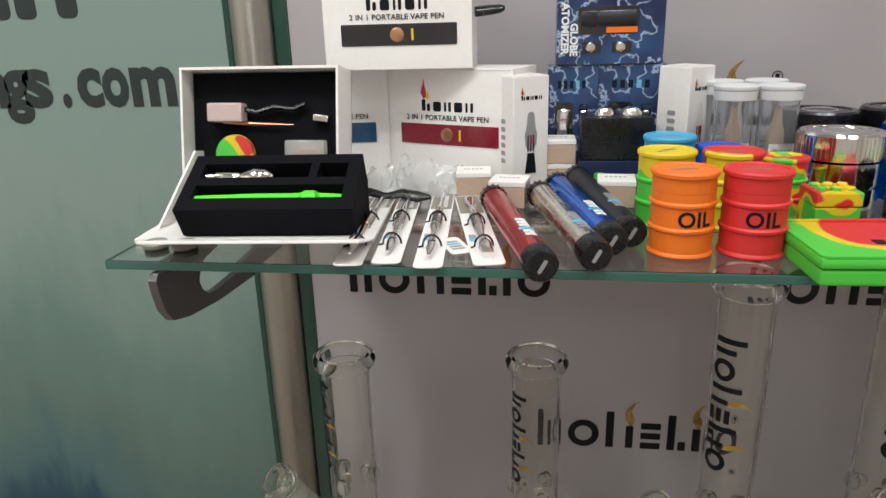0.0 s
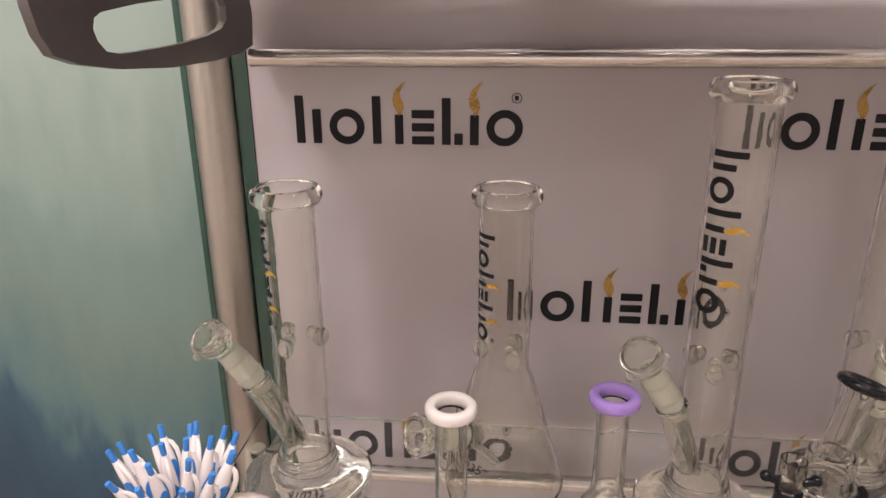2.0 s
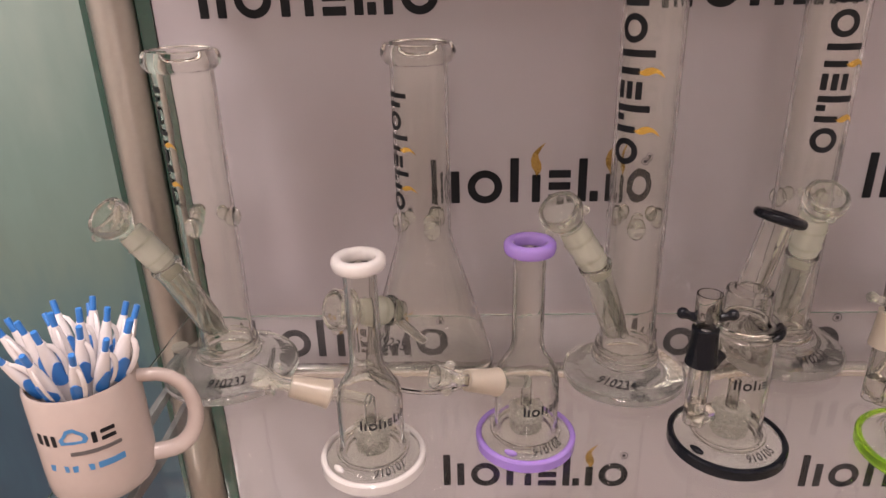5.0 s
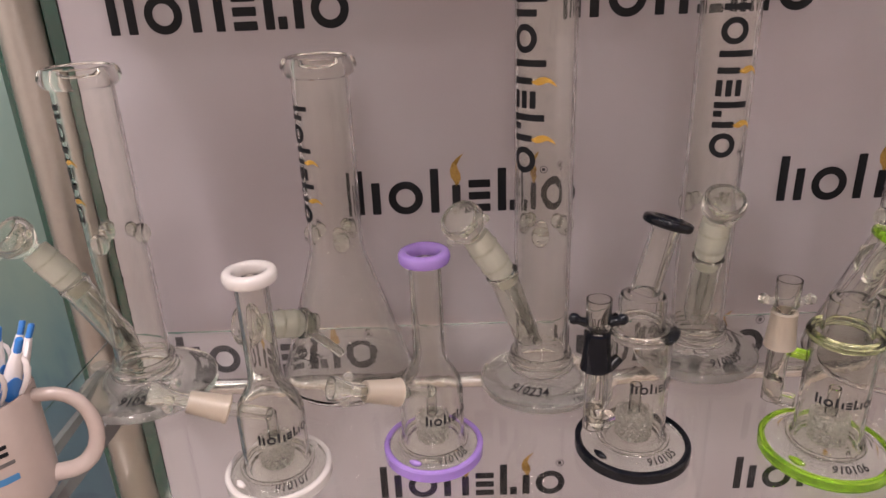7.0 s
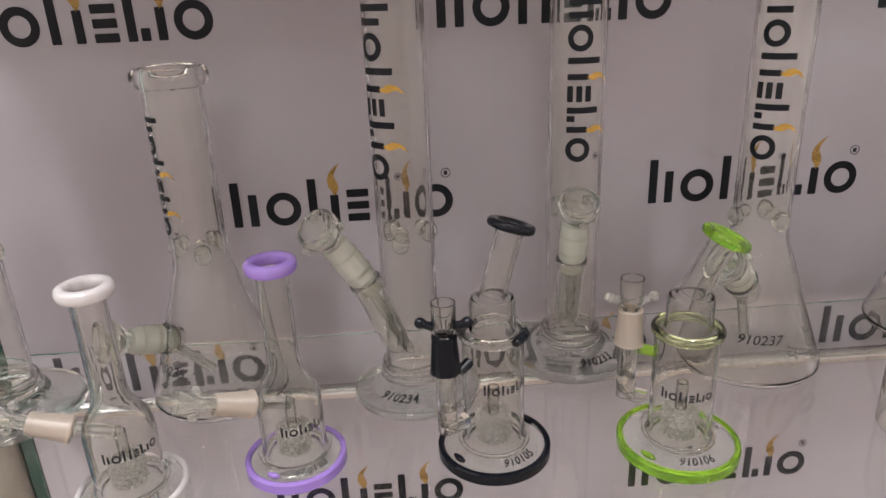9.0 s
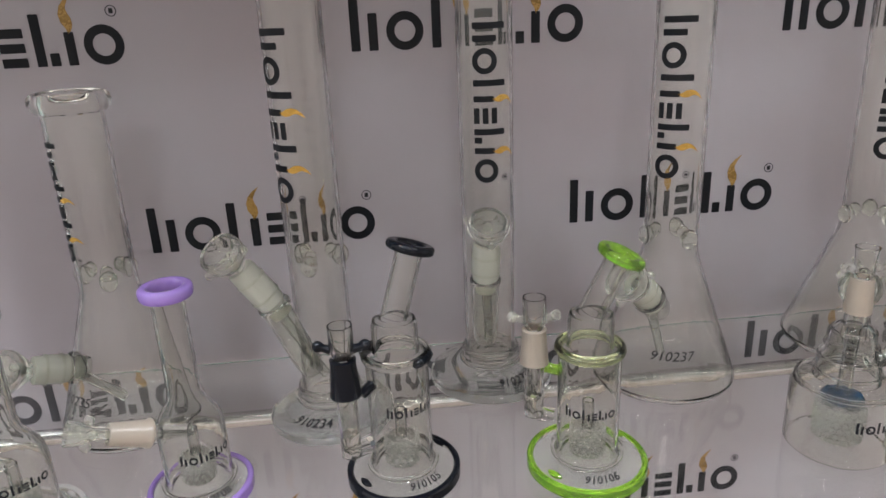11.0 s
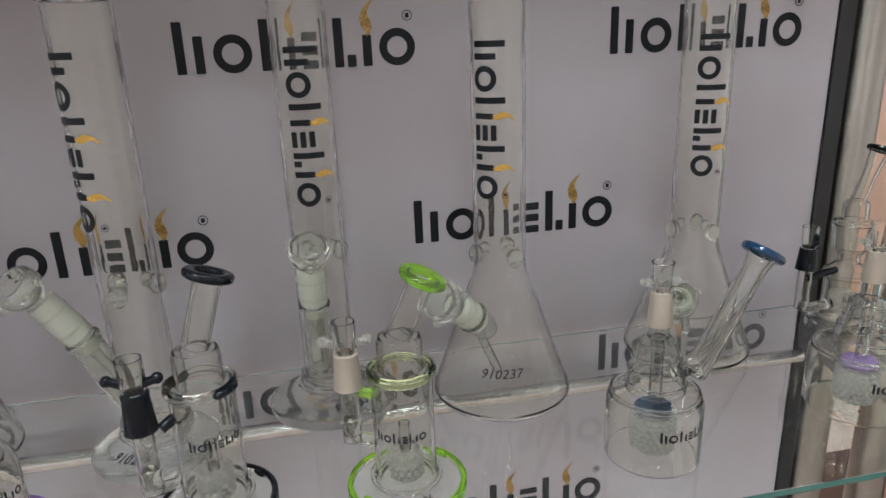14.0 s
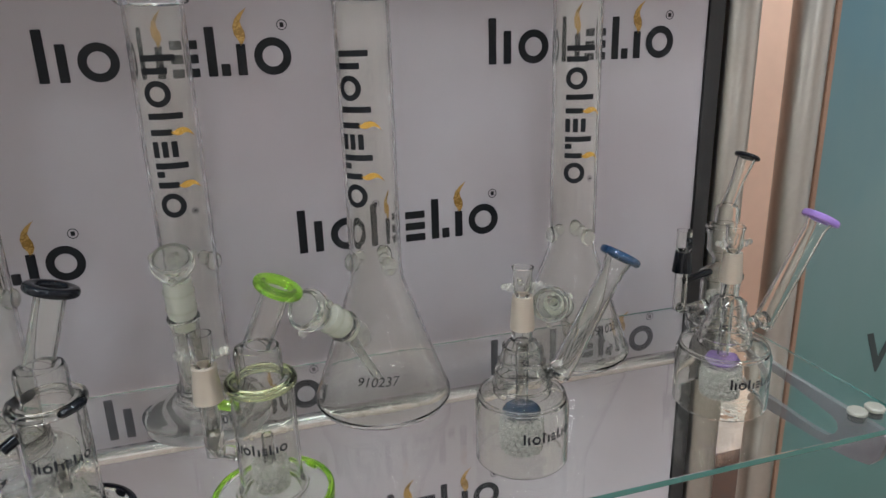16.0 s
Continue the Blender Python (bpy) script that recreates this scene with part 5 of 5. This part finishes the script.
def tool_card(p0, p1, width, kind):
    """A long card with a metal tool held by two bands, from its near end to its far end."""
    a, b = Vector((*p0, ZT + 0.0008)), Vector((*p1, ZT + 0.0008))
    ob = thing("tool_card", a.x, a.y, a.z, "white card holding a steel dab tool with two black bands", "tool", "carded tools", math.degrees(math.atan2(b.y - a.y, b.x - a.x)) - 90)
    d, w = (b - a).length, width
    part("card", plate(bmesh.new(), rounded(-w / 2, 0, w / 2, d, 0.004), 0.0007), CARD, ob, "white printed card")
    part("header", plate(bmesh.new(), rounded(-w / 2 + 0.001, d * 0.68, w / 2 - 0.001, d - 0.003, 0.001), 0.0002, Matrix.Translation((0, 0, 0.0008))), TAUPE, ob, "taupe printed header")
    for k in range(7):
        part("printed_bar", plate(bmesh.new(), rounded(-0.002, d * 0.7 + 0.0055 * k, 0.003, d * 0.7 + 0.004 + 0.0055 * k, 0.0008, 2), 0.0002, Matrix.Translation((0.002, 0, 0.0011))), WHITEPRINT, ob)
    for k in range(4):
        part("printed_bar", plate(bmesh.new(), rounded(-w * 0.4, d * 0.27 + 0.004 * k, -w * 0.15, d * 0.27 + 0.0028 + 0.004 * k, 0.0005, 2), 0.0002, Matrix.Translation((0, 0, 0.0008))), CYANPRINT if k < 2 else GREYPRINT, ob)
    prof = {"spade": [0.0012, 0.003, 0.0032, 0.0022, 0.0032, 0.0034, 0.0034, 0.0034, 0.0032, 0.002, 0.0026, 0.0012], "round": [0.004, 0.0048, 0.003, 0.0022, 0.0036, 0.0036, 0.0036, 0.0036, 0.0034, 0.002, 0.0045, 0.0042]}[kind]
    pts = [(0, 0.012 + (d * 0.8) * k / 11, 0.0042) for k in range(12)]
    part("tool", sweep(bmesh.new(), pts, prof, 12, False, 0.9), CHROME, ob, "steel dab tool with a grip")
    for k in range(9):
        part("grip_ring", turned(ring_profile(0.0036, 0.0005, 0, 6), 14, Matrix.Translation((0, d * 0.38 + 0.004 * k, 0.0042)) @ pose(0, 0, 0, 90), True), CHROME, ob)
    for q in (0.2, 0.5):
        arc = [(0.0062 * math.cos(radians(t)), d * q, 0.0012 + 0.0078 * math.sin(radians(t))) for t in range(0, 181, 20)]
        part("band", sweep(bmesh.new(), arc + [(-0.0085, d * q - 0.003, 0.0016)], 0.0007, 8), BLACKP, ob, "black rubber band")
    return ob


tool_card((-0.1115, 0.346), (-0.1255, 0.535), 0.0185, "spade")
tool_card((-0.088, 0.351), (-0.104, 0.54), 0.0185, "spade")
tool_card((-0.0605, 0.345), (-0.076, 0.545), 0.0185, "spade")
tool_card((-0.0228, 0.3525), (-0.055, 0.525), 0.0205, "round")
tag = thing("price_tag", -0.0405, 0.377, ZT, "small white tag with a printed mark beside a tool card", "tag", "", 25)
part("tag_card", plate(bmesh.new(), rounded(-0.009, 0, 0.006, 0.035, 0.003), 0.0006), CARD, tag)
for k in range(4):
    part("printed_bar", plate(bmesh.new(), rounded(-0.006, 0.008 + 0.005 * k, 0.003, 0.011 + 0.005 * k, 0.0006, 2), 0.0002, Matrix.Translation((0, 0, 0.0007))), CYANPRINT if k == 2 else GREYPRINT, tag)


def crumpled(x, y, turn, w, d, h, seed, label):
    """A thin clear bag, crumpled, with a small white label inside."""
    ob = thing("plastic_bag", x, y, ZT, label, "bag", "clear bags", turn)
    bm = bmesh.new()
    nx, ny = 26, 20
    for side in (0, 1):
        grid = []
        for i in range(nx + 1):
            row = []
            for j in range(ny + 1):
                u, v = i / nx, j / ny
                edge = max(0.0, min(u, 1 - u, v, 1 - v) * 6)
                lift = min(1.0, edge) ** 0.6
                q = Vector((u * 5 + seed, v * 4 + seed, seed * 1.7))
                bump = 0.5 + 0.9 * noise.noise(q) + 0.45 * noise.noise(q * 2.7)
                z = (0.0012 + h * lift * max(0.12, bump)) if side else 0.0006
                wob = 0.006 * noise.noise(Vector((u * 7, v * 7, seed + 3)))
                row.append(bm.verts.new(((u - 0.5) * w + wob, (v - 0.5) * d + wob, z)))
            grid.append(row)
        for i in range(nx):
            for j in range(ny):
                bm.faces.new((grid[i][j], grid[i + 1][j], grid[i + 1][j + 1], grid[i][j + 1]))
    part("film", bm, FILM, ob, "thin crumpled clear film")
    part("label", plate(bmesh.new(), rounded(-0.011, -0.008, 0.011, 0.008, 0.001), 0.0003, Matrix.Translation((0.002, -0.004, 0.0032)) @ pose(0, 0, 0, 0, 8, 20)), CARD, ob, "small white printed label")
    for k in range(3):
        part("printed_bar", plate(bmesh.new(), rounded(-0.007, -0.005 + 0.004 * k, 0.007, -0.003 + 0.004 * k, 0.0005, 2), 0.0002, Matrix.Translation((0.002, -0.004, 0.0038)) @ pose(0, 0, 0, 0, 8, 20)), GREYPRINT, ob)
    return ob


crumpled(-0.134, 0.545, 15, 0.062, 0.05, 0.02, 1.2, "crumpled clear plastic bag with a white label")
crumpled(-0.1, 0.552, -20, 0.07, 0.05, 0.026, 5.4, "crumpled clear plastic bag before white cartons")
crumpled(-0.068, 0.556, -35, 0.045, 0.04, 0.018, 9.1, "small crumpled clear plastic bag")
strap = thing("strap", -0.117, 0.505, ZT, "twisted black ribbon strap lying on glass", "strap")
part("ribbon", sweep(bmesh.new(), [(-0.032, 0.006, 0.006), (-0.018, 0.002, 0.009), (-0.004, 0.0, 0.006), (0.01, 0.001, 0.008), (0.024, -0.002, 0.006), (0.034, 0.002, 0.005)], [0.0028, 0.0042, 0.003, 0.0048, 0.0052, 0.002], 10, False, 0.3), BLACKP, strap)


# open gift box
gift = thing("gift_box", -0.1865, 0.392, ZT, "open white gift box with black foam holding dab tools", "box", "", -2)
GT = pose(0, 0.04, 0, 0, 0, 6) @ Matrix.Translation((-0.006, -0.042, 0))
part("flap", cube(-0.058, 0.083, -0.054, 0.0, 0.0, 0.002, 0.0008, GT @ pose(0, 0.0, 0.0016, -16, 0, 0)), CARD, gift, "white carton flap standing open")
part("lid", cube(-0.088, 0.083, 0.001, 0.083, 0.0002, 0.0035, 0.001, GT), CARD, gift, "white carton lid lying flat")
foam_m = GT @ Matrix.Translation((0.008, 0.006, 0.0045)) @ pose(0, 0, 0, 27)
foam = bmesh.new()
W, D, T = 0.124, 0.06, 0.024
# a foam slab with two long slots, built of bars so that the slots are real
for x0, x1, y0, y1 in ((-W / 2, W / 2, 0, 0.012), (-W / 2, W / 2, 0.026, 0.034), (-W / 2, W / 2, 0.050, D), (-W / 2, -W / 2 + 0.009, 0.012, 0.026), (W / 2 - 0.009, W / 2, 0.012, 0.026), (-W / 2, -W / 2 + 0.009, 0.034, 0.05), (W / 2 - 0.009, W / 2, 0.034, 0.05), (0.026, 0.032, 0.034, 0.05)):
    box(foam, x0, x1, y0, y1, 0, T)
box(foam, -W / 2 + 0.001, W / 2 - 0.001, 0.001, D - 0.001, -0.002, 0.010)
bmesh.ops.transform(foam, matrix=foam_m, verts=foam.verts)
part("foam_insert", foam, FOAM, gift, "black foam insert with cut slots")
wedge = bmesh.new()
plate(wedge, [(0.002, 0.0038), (0.068, 0.0038), (0.068, 0.03), (0.0535, 0.031)], W - 0.004, GT @ Matrix.Translation((0.008 - W / 2 + 0.002, 0.004, 0)) @ Matrix(((0, 0, 1, 0), (1, 0, 0, 0), (0, 1, 0, 0), (0, 0, 0, 1))))
part("foam_wedge", wedge, FOAM, gift)
part("green_tool", sweep(bmesh.new(), [foam_m @ Vector(p) for p in ((-0.055, 0.018, 0.018), (-0.01, 0.018, 0.019), (0.022, 0.018, 0.019), (0.026, 0.016, 0.019), (0.034, 0.016, 0.019), (0.036, 0.018, 0.019), (0.055, 0.019, 0.018))], [0.0025, 0.003, 0.003, 0.0062, 0.0062, 0.003, 0.002], 14), NEON, gift, "neon green dab tool")
part("glass_atomizer", sweep(bmesh.new(), [foam_m @ Vector(p) for p in ((-0.054, 0.042, 0.018), (-0.045, 0.042, 0.018), (-0.044, 0.042, 0.018), (-0.028, 0.042, 0.018), (-0.026, 0.042, 0.018), (-0.016, 0.042, 0.018), (-0.008, 0.042, 0.018), (-0.002, 0.042, 0.018))], [0.003, 0.003, 0.0038, 0.0038, 0.003, 0.0065, 0.006, 0.002], 16), CHROME, gift, "silver atomizer with a glass globe")
# the standing half of the box, open towards the aisle
back_m = Matrix.Translation((-0.094, 0.068, 0.0145)) @ pose(0, 0, 0, -12)
shell = bmesh.new()
BW, BH, BD = 0.131, 0.102, 0.034
for x0, x1, y0, y1, z0, z1 in ((0, BW, BD - 0.002, BD, 0, BH), (0, 0.002, 0, BD, 0, BH), (BW - 0.002, BW, 0, BD, 0, BH), (0.002, BW - 0.002, 0, BD, BH - 0.002, BH), (0.002, BW - 0.002, 0, BD, 0, 0.002)):
    box(shell, x0, x1, y0, y1, z0, z1, back_m)
part("carton_shell", shell, CARD, gift, "white carton shell with raised walls")
part("foam_back", cube(0.003, BW - 0.003, 0.016, BD - 0.003, 0.003, BH - 0.003, 0, back_m), FOAM, gift)
part("side_wall", plate(bmesh.new(), [(0.012, 0.0045), (0.09, 0.0045), (0.09, 0.048), (0.078, 0.05)], 0.002, Matrix.Translation((-0.085, 0, 0)) @ Matrix(((0, 0, 1, 0), (1, 0, 0, 0), (0, 1, 0, 0), (0, 0, 0, 1)))), CARD, gift)
part("adapter", cube(0.02, 0.05, 0.004, 0.0158, 0.06, 0.075, 0.002, back_m), PINKISH, gift, "pale adapter in clear wrap")
part("copper_tool", sweep(bmesh.new(), [back_m @ Vector(p) for p in ((0.03, 0.013, 0.0605), (0.055, 0.012, 0.059), (0.09, 0.012, 0.058))], [0.0015, 0.0016, 0.0006], 8), COPPER, gift)
part("silicone_jar", turned([(0, 0), (0.015, 0), (0.0165, 0.003), (0.016, 0.007), (0, 0.0085)], 30, back_m @ Matrix.Translation((0.041, 0.0155, 0.034)) @ pose(0, 0, 0, 90)), SIL_RASTA, gift, "round red, yellow and green silicone jar")
part("wrapped_coil", cube(0.084, 0.117, 0.006, 0.0155, 0.03, 0.046, 0.002, back_m), FILM, gift, "small part in clear wrap")
part("coil", cube(0.09, 0.112, 0.009, 0.013, 0.032, 0.04, 0.001, back_m), COPPER, gift)
part("usb_plug", cube(0.1, 0.112, 0.009, 0.0155, 0.072, 0.077, 0.0006, back_m @ pose(0, 0, 0, 0, 6, 0)), SILVERM, gift, "small metal plug")
part("cable", sweep(bmesh.new(), [back_m @ Vector(p) for p in ((0.1, 0.012, 0.074), (0.09, 0.011, 0.07), (0.075, 0.011, 0.072), (0.06, 0.011, 0.068), (0.05, 0.011, 0.07))], 0.0022, 8), BLACKP, gift)


# silicone barrels
def barrel(x, y, body, lid, label, turn, words=True, size=1.0):
    ob = thing("silicone_barrel", x, y, ZT, label, "jar", "silicone barrels", turn)
    ob.matrix_basis = ob.matrix_basis @ Matrix.Diagonal((size, size, size, 1))
    r = 0.0192
    part("body", turned([(0, 0), (r + 0.0006, 0), (r + 0.0012, 0.0012), (r + 0.0006, 0.0026), (r, 0.0032), (r, 0.0155), (r + 0.0012, 0.0168), (r + 0.0012, 0.0182), (r, 0.0194), (r, 0.0315), (r + 0.0012, 0.0328), (r + 0.0012, 0.0342), (r, 0.0354), (r, 0.0408), (0, 0.0408)], 48), body, ob)
    part("lid", turned([(0, 0.041), (r, 0.041), (r, 0.0495), (r + 0.0012, 0.0505), (r + 0.0013, 0.0525), (r + 0.0005, 0.0537), (r - 0.0015, 0.0538), (r - 0.0025, 0.0528), (0, 0.0528)], 48), lid, ob)
    for k in range(6):
        part("printed_bar", cube(-0.009 + 0.003 * k, -0.007 + 0.003 * k, -0.001, 0.002 + 0.001 * (k == 3), 0.0528, 0.053, 0), TAUPE, ob)
    if words:
        bm = lettering("OIL", 0.0135, 0, 1.05, "CENTER", 0.0003)
        part("caption", bend(bm, r + 0.0003, 0, 0.0208, 0, False, 2), INK, ob)
    return ob


barrel(0.0955, 0.391, SIL_OR, SIL_OR, "orange silicone jar shaped like an oil barrel", 14)
barrel(0.139, 0.392, SIL_RED, SIL_RED, "red silicone jar shaped like an oil barrel", 2)
barrel(0.0955, 0.456, SIL_YG, SIL_YG, "yellow and green silicone jar shaped like an oil barrel", 40)
barrel(0.108, 0.519, SIL_BLU, SIL_BLU, "sky blue silicone jar shaped like an oil barrel", 10, False)
barrel(0.1395, 0.453, SIL_RY, SIL_RY, "red and yellow silicone jar shaped like an oil barrel", 20)
barrel(0.1455, 0.515, silicone("royal_blue_silicone", [(0.02, 0.08, 0.55)]), silicone("royal_blue_lid", [(0.02, 0.08, 0.55)]), "royal blue silicone jar shaped like an oil barrel", 0, False, 0.86)
barrel(0.1835, 0.482, SIL_RASTA, SIL_RASTA, "red, green and yellow silicone jar shaped like an oil barrel", 30, False, 0.82)

brick = thing("silicone_cube", 0.203, 0.444, ZT, "marbled red, yellow and green silicone cube jar with studs", "jar", "", 2)
part("body", cube(-0.0145, 0.0145, -0.0145, 0.0145, 0, 0.019, 0.0012), SIL_RASTA, brick)
part("lid", cube(-0.015, 0.015, -0.015, 0.015, 0.0193, 0.029, 0.0012), SIL_RASTA, brick)
for i in range(3):
    for j in range(2):
        part("stud", turned([(0, 0.029), (0.0036, 0.029), (0.0036, 0.0308), (0.003, 0.0314), (0, 0.0314)], 16, Matrix.Translation((-0.009 + 0.009 * i, -0.006 + 0.012 * j, 0))), SIL_YG, brick)
part("printed_bar", upright(plate(bmesh.new(), rounded(-0.006, 0.006, 0.006, 0.009, 0.001), 0.0002), 0, 0, -0.0147), INK, brick)

flat = thing("silicone_tray_jar", 0.2195, 0.3725, ZT, "flat green, yellow and red silicone box jar", "jar", "", 3)
part("body", cube(-0.0625, 0.0625, -0.0375, 0.0375, 0, 0.0095, 0.002), SIL_TRAY, flat)
part("lid", cube(-0.0635, 0.0635, -0.0385, 0.0385, 0.0098, 0.016, 0.0025), SIL_TRAY, flat)
part("lid_rim", plate(bmesh.new(), rounded(-0.0625, -0.0375, 0.0625, 0.0375, 0.004, 5), 0.0012, Matrix.Translation((0, 0, 0.016)), (rounded(-0.0585, -0.0335, 0.0585, 0.0335, 0.003, 5),)), SIL_TRAY, flat)
for k in range(5):
    part("printed_bar", cube(-0.022 + 0.011 * k, -0.0155 + 0.011 * k, -0.012, -0.004, 0.0161, 0.0164), INK, flat)


def vial(x, y, filled):
    ob = thing("clear_vial", x, y, ZT, "clear plastic vial with a white cap and a white label", "vial", "clear vials")
    r, h = 0.0152, 0.084
    part("wall", turned([(0, 0), (r, 0), (r, h), (r - 0.0012, h), (r - 0.0012, 0.0015), (0, 0.0015)], 36), CLEARP, ob)
    part("cap", turned([(0, h - 0.006), (r - 0.0014, h - 0.006), (r - 0.0014, h + 0.0004), (r + 0.002, h + 0.0006), (r + 0.0024, h + 0.002), (r + 0.0024, h + 0.0035), (r + 0.0014, h + 0.0042), (0, h + 0.003)], 40), CAPW, ob, "white plastic cap")
    part("skirt", turned([(r + 0.0002, h - 0.0075), (r + 0.0012, h - 0.0075), (r + 0.0022, h), (r + 0.0002, h)], 36, None, True), CAPW, ob)
    part("label", bend(plate(bmesh.new(), rounded(-0.011, 0.02, 0.011, 0.042, 0.001), 0.0002), r + 0.0002, 8, 0), CARD, ob, "white printed label")
    for k in range(4):
        part("printed_bar", bend(plate(bmesh.new(), rounded(-0.008, 0.024 + 0.004 * k, 0.008, 0.0255 + 0.004 * k, 0.0004, 2), 0.0002), r + 0.0005, 8, 0), GREYPRINT, ob)
    if filled:
        part("content", turned([(0, 0.003), (0.007, 0.003), (0.0065, 0.05), (0.004, 0.056), (0.0025, 0.07), (0, 0.072)], 20), material("tan_stick", (0.5, 0.36, 0.24), 0.6, vary=0.2), ob)
    return ob


for vx, vy, vf in ((0.1645, 0.558, True), (0.1985, 0.556, True), (0.164, 0.602, False), (0.201, 0.604, False)):
    vial(vx, vy, vf)


def grinder(x, y, r, h, mat, label, z=0.0):
    ob = thing("grinder", x, y, ZT + z, label, "grinder", "metal grinders")
    part("body", turned([(0, 0), (r - 0.001, 0), (r, 0.001), (r, h * 0.28), (r - 0.0012, h * 0.29), (r - 0.0012, h * 0.31), (r, h * 0.32), (r, h * 0.62), (0, h * 0.62)], 56), mat, ob)
    part("lid", turned([(0, h * 0.64), (r - 0.001, h * 0.64), (r, h * 0.65), (r, h - 0.002), (r - 0.0015, h), (r * 0.8, h), (r * 0.79, h - 0.0008), (0, h - 0.0008)], 56), mat, ob)
    bm = bmesh.new()
    for k in range(56):
        a = 2 * math.pi * k / 56
        box(bm, -0.0006, 0.0006, -0.0003, 0.0005, h * 0.68, h - 0.003, pose(0, 0, 0, 0, 0, math.degrees(a)) @ Matrix.Translation((0, r, 0)))
    part("knurling", bm, mat, ob)
    part("emblem", turned(ring_profile(r * 0.45, 0.0006, h - 0.0006, 6), 40, None, True), GREYPRINT, ob)
    return ob


grinder(0.234, 0.518, 0.0305, 0.057, CHROME, "polished chrome herb grinder")
grinder(0.249, 0.606, 0.031, 0.062, GUNMETAL, "dark anodised herb grinder")
grinder(0.315, 0.604, 0.032, 0.064, GUNMETAL, "large dark anodised herb grinder")
grinder(0.304, 0.536, 0.031, 0.06, BLUEM, "blue metal herb grinder")
grinder(0.276, 0.47, 0.024, 0.03, BLACKP, "small black jar with a yellow foot")

# ---- words on the side panels ----
SIGN = material("dark_grey_sign_print", (0.028, 0.038, 0.038), 0.45, vary=0.1, spec=0.3)
WORD = [("n", -0.644, 0.038), ("g", -0.612, 0.035), ("s", -0.586, 0.036), (".", -0.5385, 0.011), ("c", -0.518, 0.031), ("o", -0.487, 0.0325), ("m", -0.452, 0.054)]
for ch, x0, wide in WORD:
    bm = lettering(ch, 0.081, 0, 1.0, "LEFT", 0.0034)
    lo, hi = min(v.co.x for v in bm.verts), max(v.co.x for v in bm.verts)
    for v in bm.verts:
        v.co.x = (v.co.x - lo) / (hi - lo) * wide
    link("letter", upright(bm, x0, 1.478, WALL_Y - 0.0006), SIGN, left)
for x0, x1, z0, z1 in ((-0.72, -0.684, 1.478, 1.522), (-0.762, -0.73, 1.478, 1.522), (-0.575, -0.55, 1.572, 1.62), (-0.61, -0.582, 1.572, 1.62), (-0.525, -0.5, 1.572, 1.62)):
    link("printed_bar", upright(plate(bmesh.new(), rounded(x0, z0, x1, z1, 0.008), 0.0003), 0, 0, WALL_Y - 0.0003), SIGN, left)
bm = lettering("W", 0.096, 0, 1.0, "LEFT", 0.0015)
link("caption", upright(bm, 1.302, 0.763, WALL_Y - 0.0006), SIGN, right)
